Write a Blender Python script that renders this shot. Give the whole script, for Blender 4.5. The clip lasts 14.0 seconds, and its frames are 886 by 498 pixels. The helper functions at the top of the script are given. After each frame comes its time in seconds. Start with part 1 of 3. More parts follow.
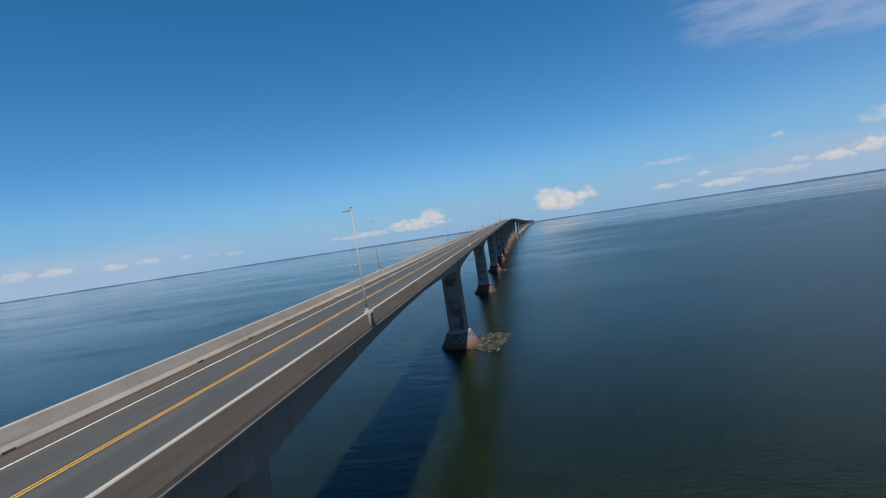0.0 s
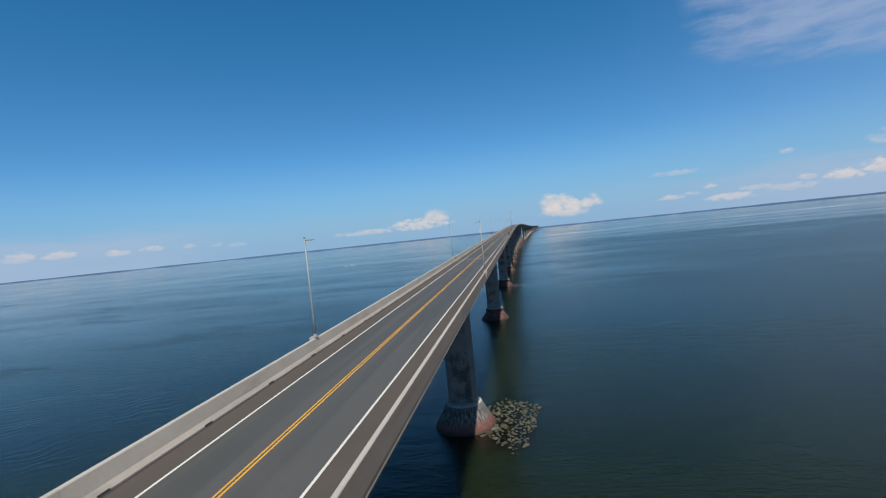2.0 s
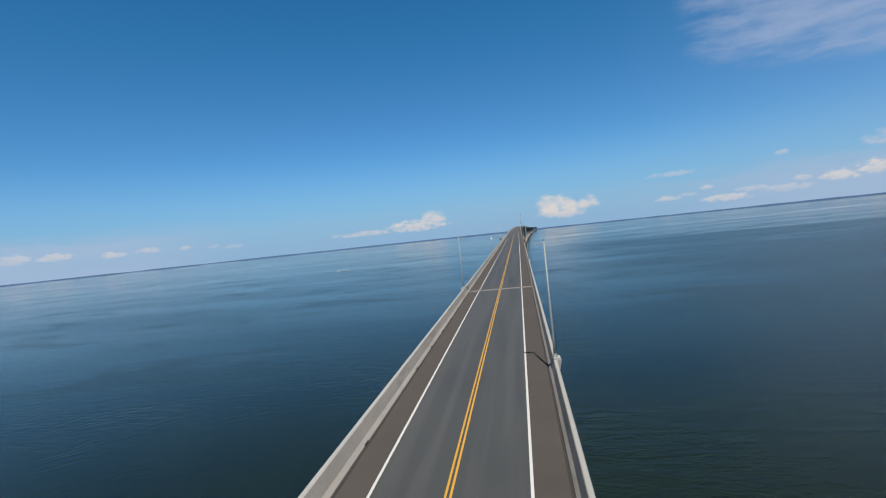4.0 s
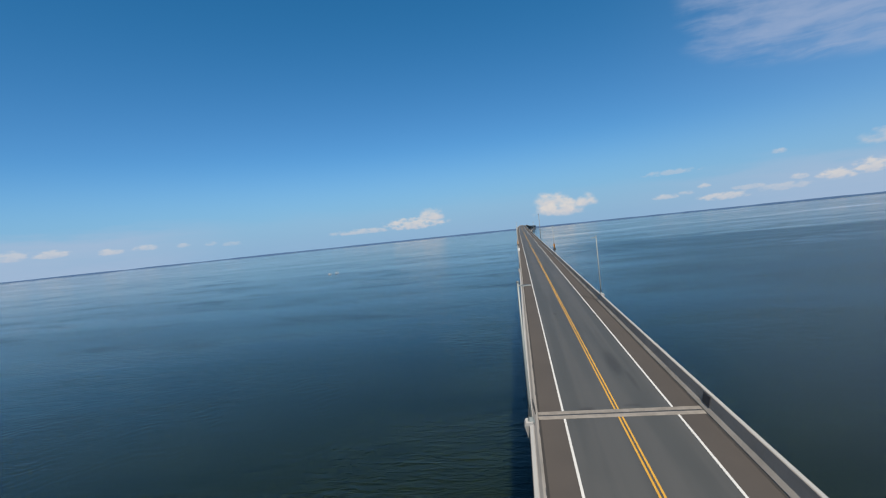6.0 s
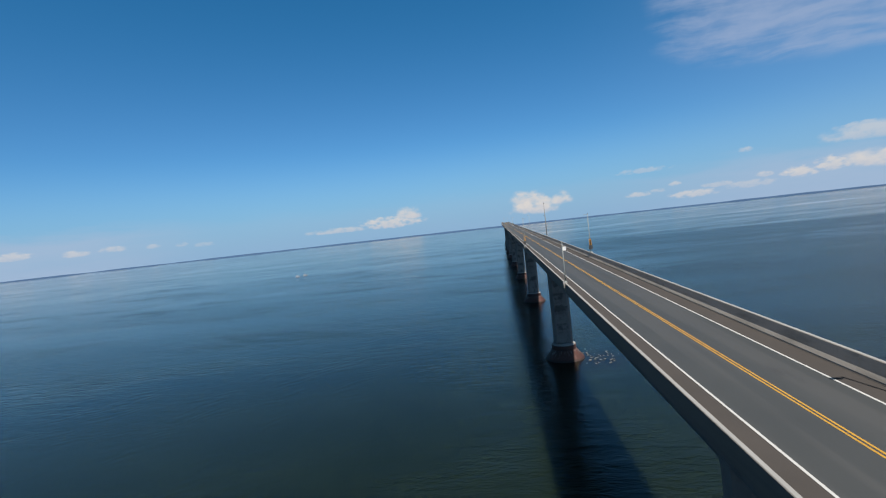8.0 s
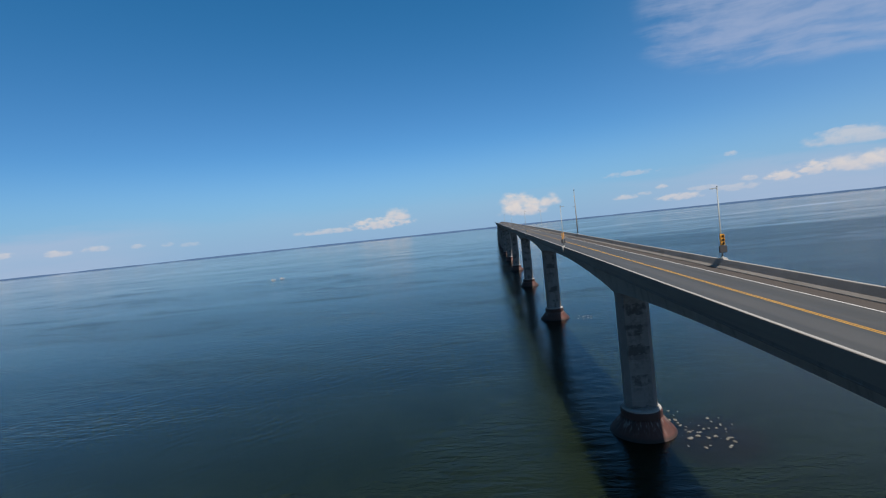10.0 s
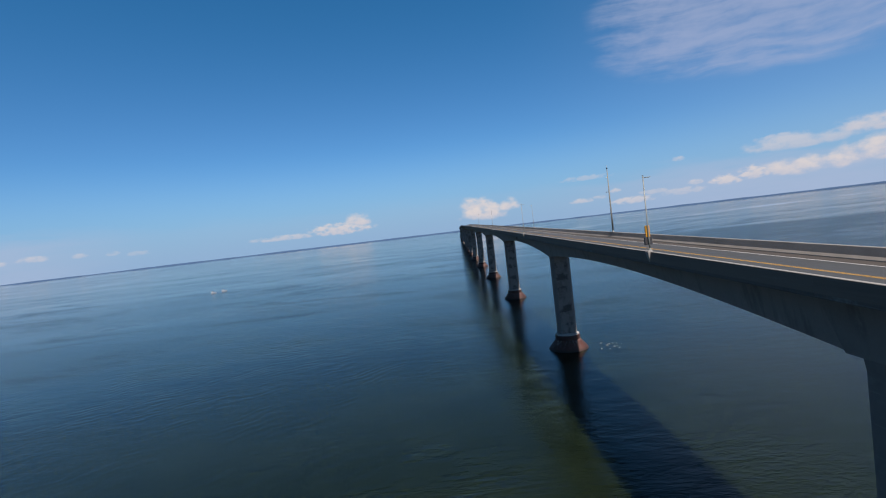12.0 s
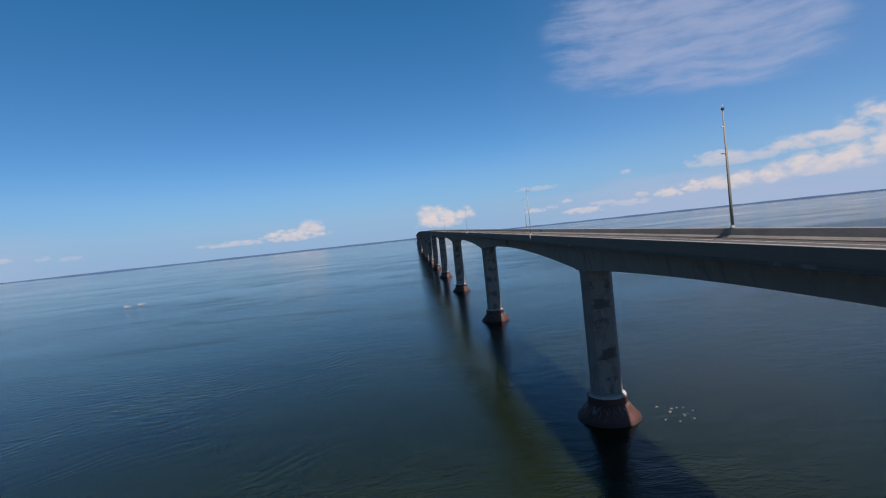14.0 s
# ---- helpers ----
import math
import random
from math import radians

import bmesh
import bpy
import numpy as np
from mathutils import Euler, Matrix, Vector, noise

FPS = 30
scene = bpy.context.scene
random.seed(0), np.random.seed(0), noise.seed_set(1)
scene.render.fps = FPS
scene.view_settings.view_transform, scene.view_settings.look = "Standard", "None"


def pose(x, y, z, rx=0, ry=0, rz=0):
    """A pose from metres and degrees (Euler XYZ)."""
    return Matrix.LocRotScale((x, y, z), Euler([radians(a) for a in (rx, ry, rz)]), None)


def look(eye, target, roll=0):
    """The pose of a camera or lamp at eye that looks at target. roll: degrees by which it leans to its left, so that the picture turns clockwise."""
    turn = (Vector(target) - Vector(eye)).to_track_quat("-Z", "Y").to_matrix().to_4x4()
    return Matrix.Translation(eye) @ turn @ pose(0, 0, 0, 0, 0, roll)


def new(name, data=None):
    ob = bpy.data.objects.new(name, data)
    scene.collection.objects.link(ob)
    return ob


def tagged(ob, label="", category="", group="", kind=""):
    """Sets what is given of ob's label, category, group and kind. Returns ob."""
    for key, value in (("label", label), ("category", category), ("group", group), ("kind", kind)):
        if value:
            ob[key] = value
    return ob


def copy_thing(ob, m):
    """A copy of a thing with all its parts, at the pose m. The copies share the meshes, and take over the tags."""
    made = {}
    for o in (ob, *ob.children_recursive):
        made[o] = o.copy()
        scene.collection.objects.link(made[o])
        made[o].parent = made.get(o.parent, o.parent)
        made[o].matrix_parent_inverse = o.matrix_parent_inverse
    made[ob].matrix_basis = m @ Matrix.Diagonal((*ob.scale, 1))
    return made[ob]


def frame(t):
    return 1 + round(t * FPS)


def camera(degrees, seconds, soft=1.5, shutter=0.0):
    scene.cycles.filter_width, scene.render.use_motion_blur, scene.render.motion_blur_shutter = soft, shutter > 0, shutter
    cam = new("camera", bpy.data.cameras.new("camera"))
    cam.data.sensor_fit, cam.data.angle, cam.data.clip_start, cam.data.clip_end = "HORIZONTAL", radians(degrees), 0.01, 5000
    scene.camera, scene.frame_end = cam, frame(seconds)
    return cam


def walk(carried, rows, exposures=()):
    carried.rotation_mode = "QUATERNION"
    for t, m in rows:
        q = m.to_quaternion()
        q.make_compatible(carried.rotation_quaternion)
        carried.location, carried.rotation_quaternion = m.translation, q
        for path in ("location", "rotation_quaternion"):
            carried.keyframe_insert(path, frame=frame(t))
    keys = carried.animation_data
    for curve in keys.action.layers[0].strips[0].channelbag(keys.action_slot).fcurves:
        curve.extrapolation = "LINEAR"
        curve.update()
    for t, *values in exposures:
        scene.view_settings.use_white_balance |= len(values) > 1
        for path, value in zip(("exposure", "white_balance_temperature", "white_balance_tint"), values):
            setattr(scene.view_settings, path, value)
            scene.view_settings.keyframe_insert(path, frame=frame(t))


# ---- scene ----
cam = camera(86.53, 14.0, soft=1.2)
walk(cam, [
    (0, pose(18.87, 147.45, 28.66, 88.190, 8.582, 9.149)),
    (0.5, pose(17.45, 157.69, 29.11, 88.459, 8.230, 9.437)),
    (1, pose(15.83, 168.37, 30.21, 88.833, 7.793, 9.522)),
    (1.5, pose(14.37, 178.20, 31.16, 88.534, 6.769, 9.195)),
    (2, pose(12.60, 188.31, 31.72, 88.366, 5.895, 9.541)),
    (2.5, pose(10.84, 198.72, 32.33, 88.411, 6.134, 9.587)),
    (3, pose(8.63, 209.97, 32.91, 88.486, 6.176, 9.331)),
    (5.5, pose(-2.91, 268.70, 37.23, 88.476, 5.837, 9.130)),
    (6, pose(-5.47, 280.56, 37.73, 88.204, 5.868, 8.950)),
    (6.5, pose(-8.17, 291.02, 37.78, 87.968, 6.497, 8.035)),
    (7, pose(-10.76, 302.82, 37.51, 87.831, 6.937, 6.636)),
    (7.5, pose(-12.91, 314.53, 37.01, 87.735, 6.875, 6.004)),
    (8, pose(-14.85, 328.80, 36.56, 87.736, 6.317, 6.171)),
    (10.5, pose(-24.23, 388.06, 34.79, 87.732, 6.105, 3.945)),
    (11, pose(-26.32, 399.58, 34.63, 87.729, 6.410, 2.641)),
    (11.5, pose(-27.79, 411.04, 34.25, 87.788, 6.337, 1.766)),
    (12, pose(-28.90, 423.26, 33.99, 87.797, 6.669, 0.086)),
    (12.5, pose(-29.94, 435.15, 33.58, 87.869, 7.219, -2.222)),
    (13, pose(-30.51, 447.04, 33.23, 87.945, 7.049, -3.575)),
    (13.5, pose(-30.67, 459.25, 32.99, 87.963, 6.647, -4.707)),
    (14, pose(-30.83, 471.39, 32.46, 88.142, 6.049, -5.283)),
], [(0.0, 0.82, 6500, 11), (8.0, 0.82, 6500, 10), (10.5, 0.82, 6560, 14), (12.0, 0.82, 6600, 17), (14.0, 0.82, 6640, 19)])

# ---- light ----
SUN = Vector((0.16, -0.62, 1.0)).normalized()      # towards the sun
sun_data = bpy.data.lights.new("sun", "SUN")
sun_data.energy, sun_data.angle, sun_data.color = 4.8, radians(0.8), (1.0, 0.94, 0.85)
sun = new("sun", sun_data)
sun.matrix_world = look(SUN * 200, (0, 0, 0))


class Nodes:
    """Short hand for building a node tree."""

    def __init__(self, tree):
        self.tree = tree
        tree.nodes.clear()

    def add(self, kind, **props):
        node = self.tree.nodes.new(kind)
        for key, value in props.items():
            if key == "operation":
                node.operation = value
            elif key == "blend_type":
                node.blend_type = value
            elif key == "data_type":
                node.data_type = value
            elif key == "noise_dimensions":
                node.noise_dimensions = value
        return node

    def link(self, a, b):
        self.tree.links.new(a, b)

    def put(self, socket, value):
        if isinstance(value, bpy.types.NodeSocket):
            self.link(value, socket)
        else:
            socket.default_value = value

    def math(self, op, a, b=0.0, c=0.0, clamp=False):
        n = self.add("ShaderNodeMath", operation=op)
        n.use_clamp = clamp
        for s, v in zip(n.inputs, (a, b, c)):
            self.put(s, v)
        return n.outputs[0]

    def ramp(self, value, lo, hi, a=0.0, b=1.0):
        n = self.add("ShaderNodeMapRange")
        n.interpolation_type = "SMOOTHSTEP"
        for s, v in zip(n.inputs, (value, lo, hi, a, b)):
            self.put(s, v)
        return n.outputs[0]

    def mix(self, fac, a, b, blend="MIX"):
        n = self.add("ShaderNodeMix", data_type="RGBA", blend_type=blend)
        self.put(n.inputs[0], fac)
        for s, v in ((n.inputs[6], a), (n.inputs[7], b)):
            self.put(s, v if isinstance(v, bpy.types.NodeSocket) else (*v, 1.0)[:4])
        return n.outputs[2]

    def noise(self, vector, scale, detail=4.0, rough=0.55, swirl=0.0):
        n = self.add("ShaderNodeTexNoise")
        n.inputs["Distortion"].default_value = swirl
        if vector is not None:
            self.link(vector, n.inputs["Vector"])
        n.inputs["Scale"].default_value, n.inputs["Detail"].default_value, n.inputs["Roughness"].default_value = scale, detail, rough
        return n.outputs["Fac"]

    def scaled(self, vector, sx, sy, sz, offset=(0, 0, 0)):
        n = self.add("ShaderNodeMapping")
        self.link(vector, n.inputs[0])
        n.inputs["Scale"].default_value = (sx, sy, sz)
        n.inputs["Location"].default_value = offset
        return n.outputs[0]


# clouds: azimuth and elevation of the middle, half width, half height (degrees), cover, brightness, stretch
CUMULUS = [
    (5.1, 1.55, 3.7, 1.4, 1.0, 1.05),
    (4.3, 2.4, 2.1, 1.3, 1.0, 1.05),
    (8.1, 2.0, 1.5, 1.0, 0.9, 1.0),
    (-12.3, 1.5, 4.4, 0.9, 0.85, 0.97),
    (-10.1, 2.3, 1.9, 1.0, 0.9, 1.0),
    (-18.5, 1.25, 4.5, 0.4, 0.6, 0.85),
    (-33.0, 1.3, 1.2, 0.3, 0.3, 0.8),
    (16.6, 1.5, 1.5, 0.36, 0.6, 0.95),
    (20.3, 2.2, 0.7, 0.36, 0.6, 0.95),
    (18.6, 1.7, 0.9, 0.3, 0.4, 0.9),
    (22.0, 0.9, 2.6, 0.55, 0.7, 0.97),
    (24.2, 1.6, 1.7, 0.4, 0.45, 0.9),
    (27.2, 1.2, 2.6, 0.5, 0.42, 0.9),
    (28.4, 2.0, 0.9, 0.36, 0.55, 0.95),
    (31.2, 1.75, 1.7, 0.7, 0.85, 1.0),
    (33.6, 2.1, 1.6, 0.85, 0.85, 1.0),
    (38.0, 2.1, 4.6, 1.1, 0.92, 1.0),
    (44.5, 2.7, 5.5, 1.4, 0.9, 1.0),
    (50.5, 3.3, 6.0, 1.8, 0.9, 1.0),
    (37.5, 4.5, 5.4, 0.97, 0.62, 0.9),
    (36.0, 5.3, 2.4, 0.36, 0.5, 0.9),
    (45.0, 5.0, 7.0, 1.0, 0.8, 0.95),
    (53.0, 6.0, 8.0, 2.1, 0.9, 1.0),
    (27.0, 4.7, 0.7, 0.36, 0.5, 0.85),
    (17.2, 4.1, 3.2, 0.4, 0.4, 0.8),
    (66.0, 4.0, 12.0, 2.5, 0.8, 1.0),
    # next two: unseen clouds added to brighten the girder's +x side
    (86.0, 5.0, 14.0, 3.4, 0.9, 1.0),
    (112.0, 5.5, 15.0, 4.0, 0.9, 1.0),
    (-48.8, 1.75, 1.8, 0.5, 0.6, 0.95),
    (-44.2, 1.55, 1.4, 0.45, 0.6, 0.95),
    (-41.3, 1.65, 1.3, 0.4, 0.5, 0.9),
    (-51.6, 1.8, 1.6, 0.6, 0.55, 0.9),
    (-37.8, 1.6, 0.8, 0.3, 0.4, 0.9),
    (-35.2, 1.5, 0.7, 0.3, 0.35, 0.9),
    (-62.0, 2.2, 7.0, 1.2, 0.7, 0.9),
]
world = bpy.data.worlds.new("world")
scene.world = world
world.use_nodes = True
W = Nodes(world.node_tree)
sky = W.add("ShaderNodeTexSky")
sky.sky_type = "NISHITA"
sky.sun_disc = False
sky.sun_elevation = math.asin(SUN.z)
sky.sun_rotation = math.atan2(SUN.x, SUN.y)
sky.altitude, sky.air_density, sky.dust_density, sky.ozone_density = 0.0, 1.0, 0.1, 3.0
coord = W.add("ShaderNodeTexCoord").outputs["Generated"]
sep = W.add("ShaderNodeSeparateXYZ")
W.link(coord, sep.inputs[0])
az = W.math("MULTIPLY", W.math("ARCTAN2", sep.outputs[0], sep.outputs[1]), 180 / math.pi)
el = W.math("MULTIPLY", W.math("ARCSINE", sep.outputs[2]), 180 / math.pi)
comb = W.add("ShaderNodeCombineXYZ")
W.link(az, comb.inputs[0])
W.link(el, comb.inputs[1])
plane = comb.outputs[0]
puffs = W.noise(W.scaled(plane, 0.55, 0.85, 1.0), 1.0, 6.0, 0.5)
crumbs = W.noise(W.scaled(plane, 1.2, 2.3, 1.0, (4, 9, 0)), 1.0, 5.0, 0.5)
billow = W.noise(W.scaled(plane, 1.4, 2.2, 1.0, (7, 3, 0)), 1.0, 5.0, 0.55)


def cumulus_group():
    """One cloud: how thick it stands and how bright it is at an azimuth and elevation."""
    tree = bpy.data.node_groups.new("cumulus", "ShaderNodeTree")
    g = Nodes(tree)
    for name in ("az", "el", "a0", "e0", "width", "height", "cover", "bright", "texture", "billow"):
        tree.interface.new_socket(name, in_out="INPUT", socket_type="NodeSocketFloat")
    for name in ("density", "light"):
        tree.interface.new_socket(name, in_out="OUTPUT", socket_type="NodeSocketFloat")
    gi = g.add("NodeGroupInput").outputs
    u = g.math("DIVIDE", g.math("SUBTRACT", gi["az"], gi["a0"]), gi["width"])
    v = g.math("DIVIDE", g.math("SUBTRACT", gi["el"], gi["e0"]), gi["height"])
    flat = g.math("MULTIPLY", v, g.ramp(v, -0.15, 0.15, 1.5, 0.85))      # flat bases, loose tops
    body = g.math("SUBTRACT", 1.0, g.math("ADD", g.math("MULTIPLY", u, u), g.math("MULTIPLY", flat, flat)))
    dens = g.math("ADD", g.math("MULTIPLY", body, 0.5), g.math("MULTIPLY", g.math("SUBTRACT", gi["texture"], 0.5), 1.7))
    d = g.math("MULTIPLY", g.math("MULTIPLY", g.ramp(dens, -0.06, 0.56), g.ramp(body, -0.3, 0.5)), gi["cover"])
    top = g.ramp(g.math("ADD", v, g.math("MULTIPLY", gi["billow"], 1.6)), -0.1, 1.5, 0.5, 1.0)
    go = g.add("NodeGroupOutput").inputs
    g.link(d, go["density"])
    g.link(g.math("MULTIPLY", g.math("MULTIPLY", top, gi["bright"]), d), go["light"])
    return tree


CLOUD = cumulus_group()
total, light = None, None
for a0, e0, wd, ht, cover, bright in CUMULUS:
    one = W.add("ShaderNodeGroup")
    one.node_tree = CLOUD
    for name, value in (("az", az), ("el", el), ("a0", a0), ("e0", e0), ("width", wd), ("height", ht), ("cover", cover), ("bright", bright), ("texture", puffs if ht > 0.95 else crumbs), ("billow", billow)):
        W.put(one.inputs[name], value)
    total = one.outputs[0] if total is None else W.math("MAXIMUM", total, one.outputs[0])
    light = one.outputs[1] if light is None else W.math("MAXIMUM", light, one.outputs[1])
# a thin veil low over the horizon and streaks of high cloud
sides = W.math("ADD", W.ramp(az, 10.0, 34.0), W.ramp(az, -30.0, -46.0), clamp=True)
bank = W.noise(W.scaled(plane, 0.09, 0.5, 1.0, (3, 1, 0)), 1.0, 4.0)
veil = W.math("MULTIPLY", W.ramp(W.math("ADD", el, W.math("MULTIPLY", bank, 4.0)), 6.4, 4.6), W.math("MULTIPLY", W.ramp(bank, 0.2, 0.6, 0.6, 1.0), W.math("ADD", 0.12, W.math("MULTIPLY", sides, 0.56))))


def turned(angle, a0, e0):
    """Distances along and across a line through a0, e0 that rises by the angle."""
    c, k = math.cos(radians(angle)), math.sin(radians(angle))
    da, de = W.math("SUBTRACT", az, a0), W.math("SUBTRACT", el, e0)
    return W.math("ADD", W.math("MULTIPLY", da, c), W.math("MULTIPLY", de, k)), W.math("SUBTRACT", W.math("MULTIPLY", de, c), W.math("MULTIPLY", da, k))


p, q = turned(-3.0, 33.0, 18.0)
comb2 = W.add("ShaderNodeCombineXYZ")
W.link(p, comb2.inputs[0])
W.link(W.math("ADD", q, W.math("MULTIPLY", W.noise(W.scaled(plane, 0.12, 0.2, 1.0), 1.0, 3.0), 2.6)), comb2.inputs[1])
streak = W.noise(W.scaled(comb2.outputs[0], 0.1, 0.9, 1.0), 1.0, 5.0, 0.55)
lumps = W.noise(W.scaled(plane, 0.16, 0.3, 1.0, (1, 6, 0)), 1.0, 4.0, 0.6)
eu, ev = turned(-7.0, 33.5, 18.0)
eu, ev = W.math("DIVIDE", eu, 15.0), W.math("DIVIDE", ev, 6.2)
oval = W.math("SUBTRACT", 1.0, W.math("ADD", W.math("POWER", W.math("ABSOLUTE", eu), 3.0), W.math("POWER", W.math("ABSOLUTE", ev), 3.0)))
veins = W.math("ADD", W.math("MULTIPLY", W.math("SUBTRACT", streak, 0.5), 1.1), W.math("MULTIPLY", W.math("SUBTRACT", lumps, 0.5), 1.0))
cirrus = W.math("MULTIPLY", W.ramp(W.math("ADD", W.math("MULTIPLY", oval, 0.45), veins), -0.15, 0.65), W.math("MULTIPLY", W.ramp(oval, -0.15, 0.5), 0.66))
# the clear maritime blue of the day: deeper above, pale at the horizon
deep = W.mix(W.ramp(el, 6.0, 30.0), (0.42, 0.83, 1.12), (0.21, 0.85, 1.12))
# unseen upper sky, dimmed and greyed to darken shaded faces and water reflections
deep = W.mix(W.ramp(el, 31.0, 52.0), deep, (0.25, 0.28, 0.185))
colour = W.mix(1.0, sky.outputs[0], deep, "MULTIPLY")
dimmed_side = W.ramp(W.math("MULTIPLY", sep.outputs[0], -1.0), 0.80, 0.99)      # unseen -x sky, dimmed on purpose to darken faces turned that way
colour = W.mix(W.math("MULTIPLY", W.ramp(el, 11.0, -1.0, 0.0, 0.92), W.math("SUBTRACT", 1.0, W.math("MULTIPLY", dimmed_side, 0.65))), colour, (2.55, 4.4, 6.8))
dim = W.math("SUBTRACT", 1.0, W.math("MULTIPLY", dimmed_side, 0.88))
tone = W.add("ShaderNodeCombineXYZ")
for k in range(3):
    W.link(dim, tone.inputs[k])
colour = W.mix(1.0, colour, tone.outputs[0], "MULTIPLY")
haze = W.math("MULTIPLY", W.ramp(az, 8.0, 46.0), 0.14)
colour = W.mix(haze, colour, (3.9, 5.0, 6.9))      # thin haze aloft on the +x side
colour = W.mix(veil, colour, (4.2, 5.25, 7.0))
colour = W.mix(cirrus, colour, (3.9, 4.75, 6.6))
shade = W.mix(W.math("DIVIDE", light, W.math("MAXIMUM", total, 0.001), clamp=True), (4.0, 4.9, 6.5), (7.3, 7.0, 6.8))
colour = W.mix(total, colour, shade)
back = W.add("ShaderNodeBackground")
back.inputs["Strength"].default_value = 0.0532
W.link(colour, back.inputs[0])
W.link(back.outputs[0], W.add("ShaderNodeOutputWorld").inputs[0])


# ---- materials ----
TONE = 0.82      # all dry surfaces are this much darker than their swatches
def material(name, colour, rough=0.8, metal=0.0, vary=0.25, scale=0.6, fine=12.0, bump=0.2, extra=None):
    """A surface with stains at one scale and grain at another."""
    m = bpy.data.materials.new(name)
    m.use_nodes = True
    n = Nodes(m.node_tree)
    raw = co = n.add("ShaderNodeTexCoord").outputs["Object"]
    rnd = n.add("ShaderNodeObjectInfo").outputs["Random"]
    off = n.add("ShaderNodeVectorMath", operation="ADD")
    n.link(co, off.inputs[0])
    n.link(n.math("MULTIPLY", rnd, 57.0), off.inputs[1])
    co = off.outputs[0]
    big, small = n.noise(co, scale, 5.0, 0.6), n.noise(co, fine, 3.0, 0.6)
    k = n.math("ADD", n.math("MULTIPLY", n.math("SUBTRACT", big, 0.5), vary * 2.2), n.math("MULTIPLY", n.math("SUBTRACT", small, 0.5), vary * 0.9))
    k = n.math("ADD", n.math("ADD", k, 1.0), n.math("MULTIPLY", n.math("SUBTRACT", rnd, 0.5), vary * 0.8))      # no two pieces quite alike
    col = n.mix(1.0, colour, (1, 1, 1), "MULTIPLY")
    vec = n.add("ShaderNodeVectorMath", operation="SCALE")
    n.link(col, vec.inputs[0])
    n.link(k, vec.inputs["Scale"])
    base = vec.outputs[0]
    b = n.add("ShaderNodeBsdfPrincipled")
    if extra:
        base = extra(n, co, base, raw)
    tone = n.add("ShaderNodeVectorMath", operation="SCALE")
    n.put(tone.inputs[0], base)
    tone.inputs["Scale"].default_value = TONE
    n.put(b.inputs["Base Color"], tone.outputs[0])
    b.inputs["Metallic"].default_value = metal
    n.put(b.inputs["Roughness"], n.math("ADD", rough - 0.06, n.math("MULTIPLY", big, 0.12)))
    if bump:
        bp = n.add("ShaderNodeBump")
        bp.inputs["Strength"].default_value, bp.inputs["Distance"].default_value = bump, 0.02
        n.link(small, bp.inputs["Height"])
        n.link(bp.outputs[0], b.inputs["Normal"])
    n.link(b.outputs[0], n.add("ShaderNodeOutputMaterial").inputs[0])
    return m


def sep_xyz(n, co):
    s = n.add("ShaderNodeSeparateXYZ")
    n.link(co, s.inputs[0])
    return s.outputs


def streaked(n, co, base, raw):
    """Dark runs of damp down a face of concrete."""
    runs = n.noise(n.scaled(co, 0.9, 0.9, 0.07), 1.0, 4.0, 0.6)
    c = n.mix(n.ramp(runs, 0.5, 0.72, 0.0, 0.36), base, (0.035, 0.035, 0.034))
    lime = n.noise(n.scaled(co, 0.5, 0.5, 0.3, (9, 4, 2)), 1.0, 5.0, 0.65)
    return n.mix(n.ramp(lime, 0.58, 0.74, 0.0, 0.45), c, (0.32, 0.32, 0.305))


def mottled(n, co, base, raw):
    """Grime that gathers in clouds on a parapet."""
    grime = n.noise(n.scaled(co, 0.5, 0.16, 0.9), 1.0, 5.0, 0.6)
    c = n.mix(n.ramp(grime, 0.5, 0.7, 0.0, 0.5), base, (0.12, 0.112, 0.095))
    pale = n.noise(n.scaled(co, 0.6, 0.22, 0.8, (4, 7, 1)), 1.0, 4.0, 0.6)
    return n.mix(n.ramp(pale, 0.55, 0.72, 0.0, 0.4), c, (0.36, 0.34, 0.31))


def banded(n, co, base, raw):
    """Soft bands of dirt along the outer face of a parapet."""
    film = n.noise(n.scaled(co, 0.6, 0.05, 1.6), 1.0, 4.0, 0.6)
    c = n.mix(n.ramp(film, 0.48, 0.7, 0.0, 0.35), base, (0.085, 0.075, 0.066))
    rub = n.noise(n.scaled(co, 0.6, 0.12, 2.4, (2, 5, 8)), 1.0, 4.0, 0.6)
    return n.mix(n.ramp(rub, 0.6, 0.75, 0.0, 0.3), c, (0.22, 0.195, 0.17))


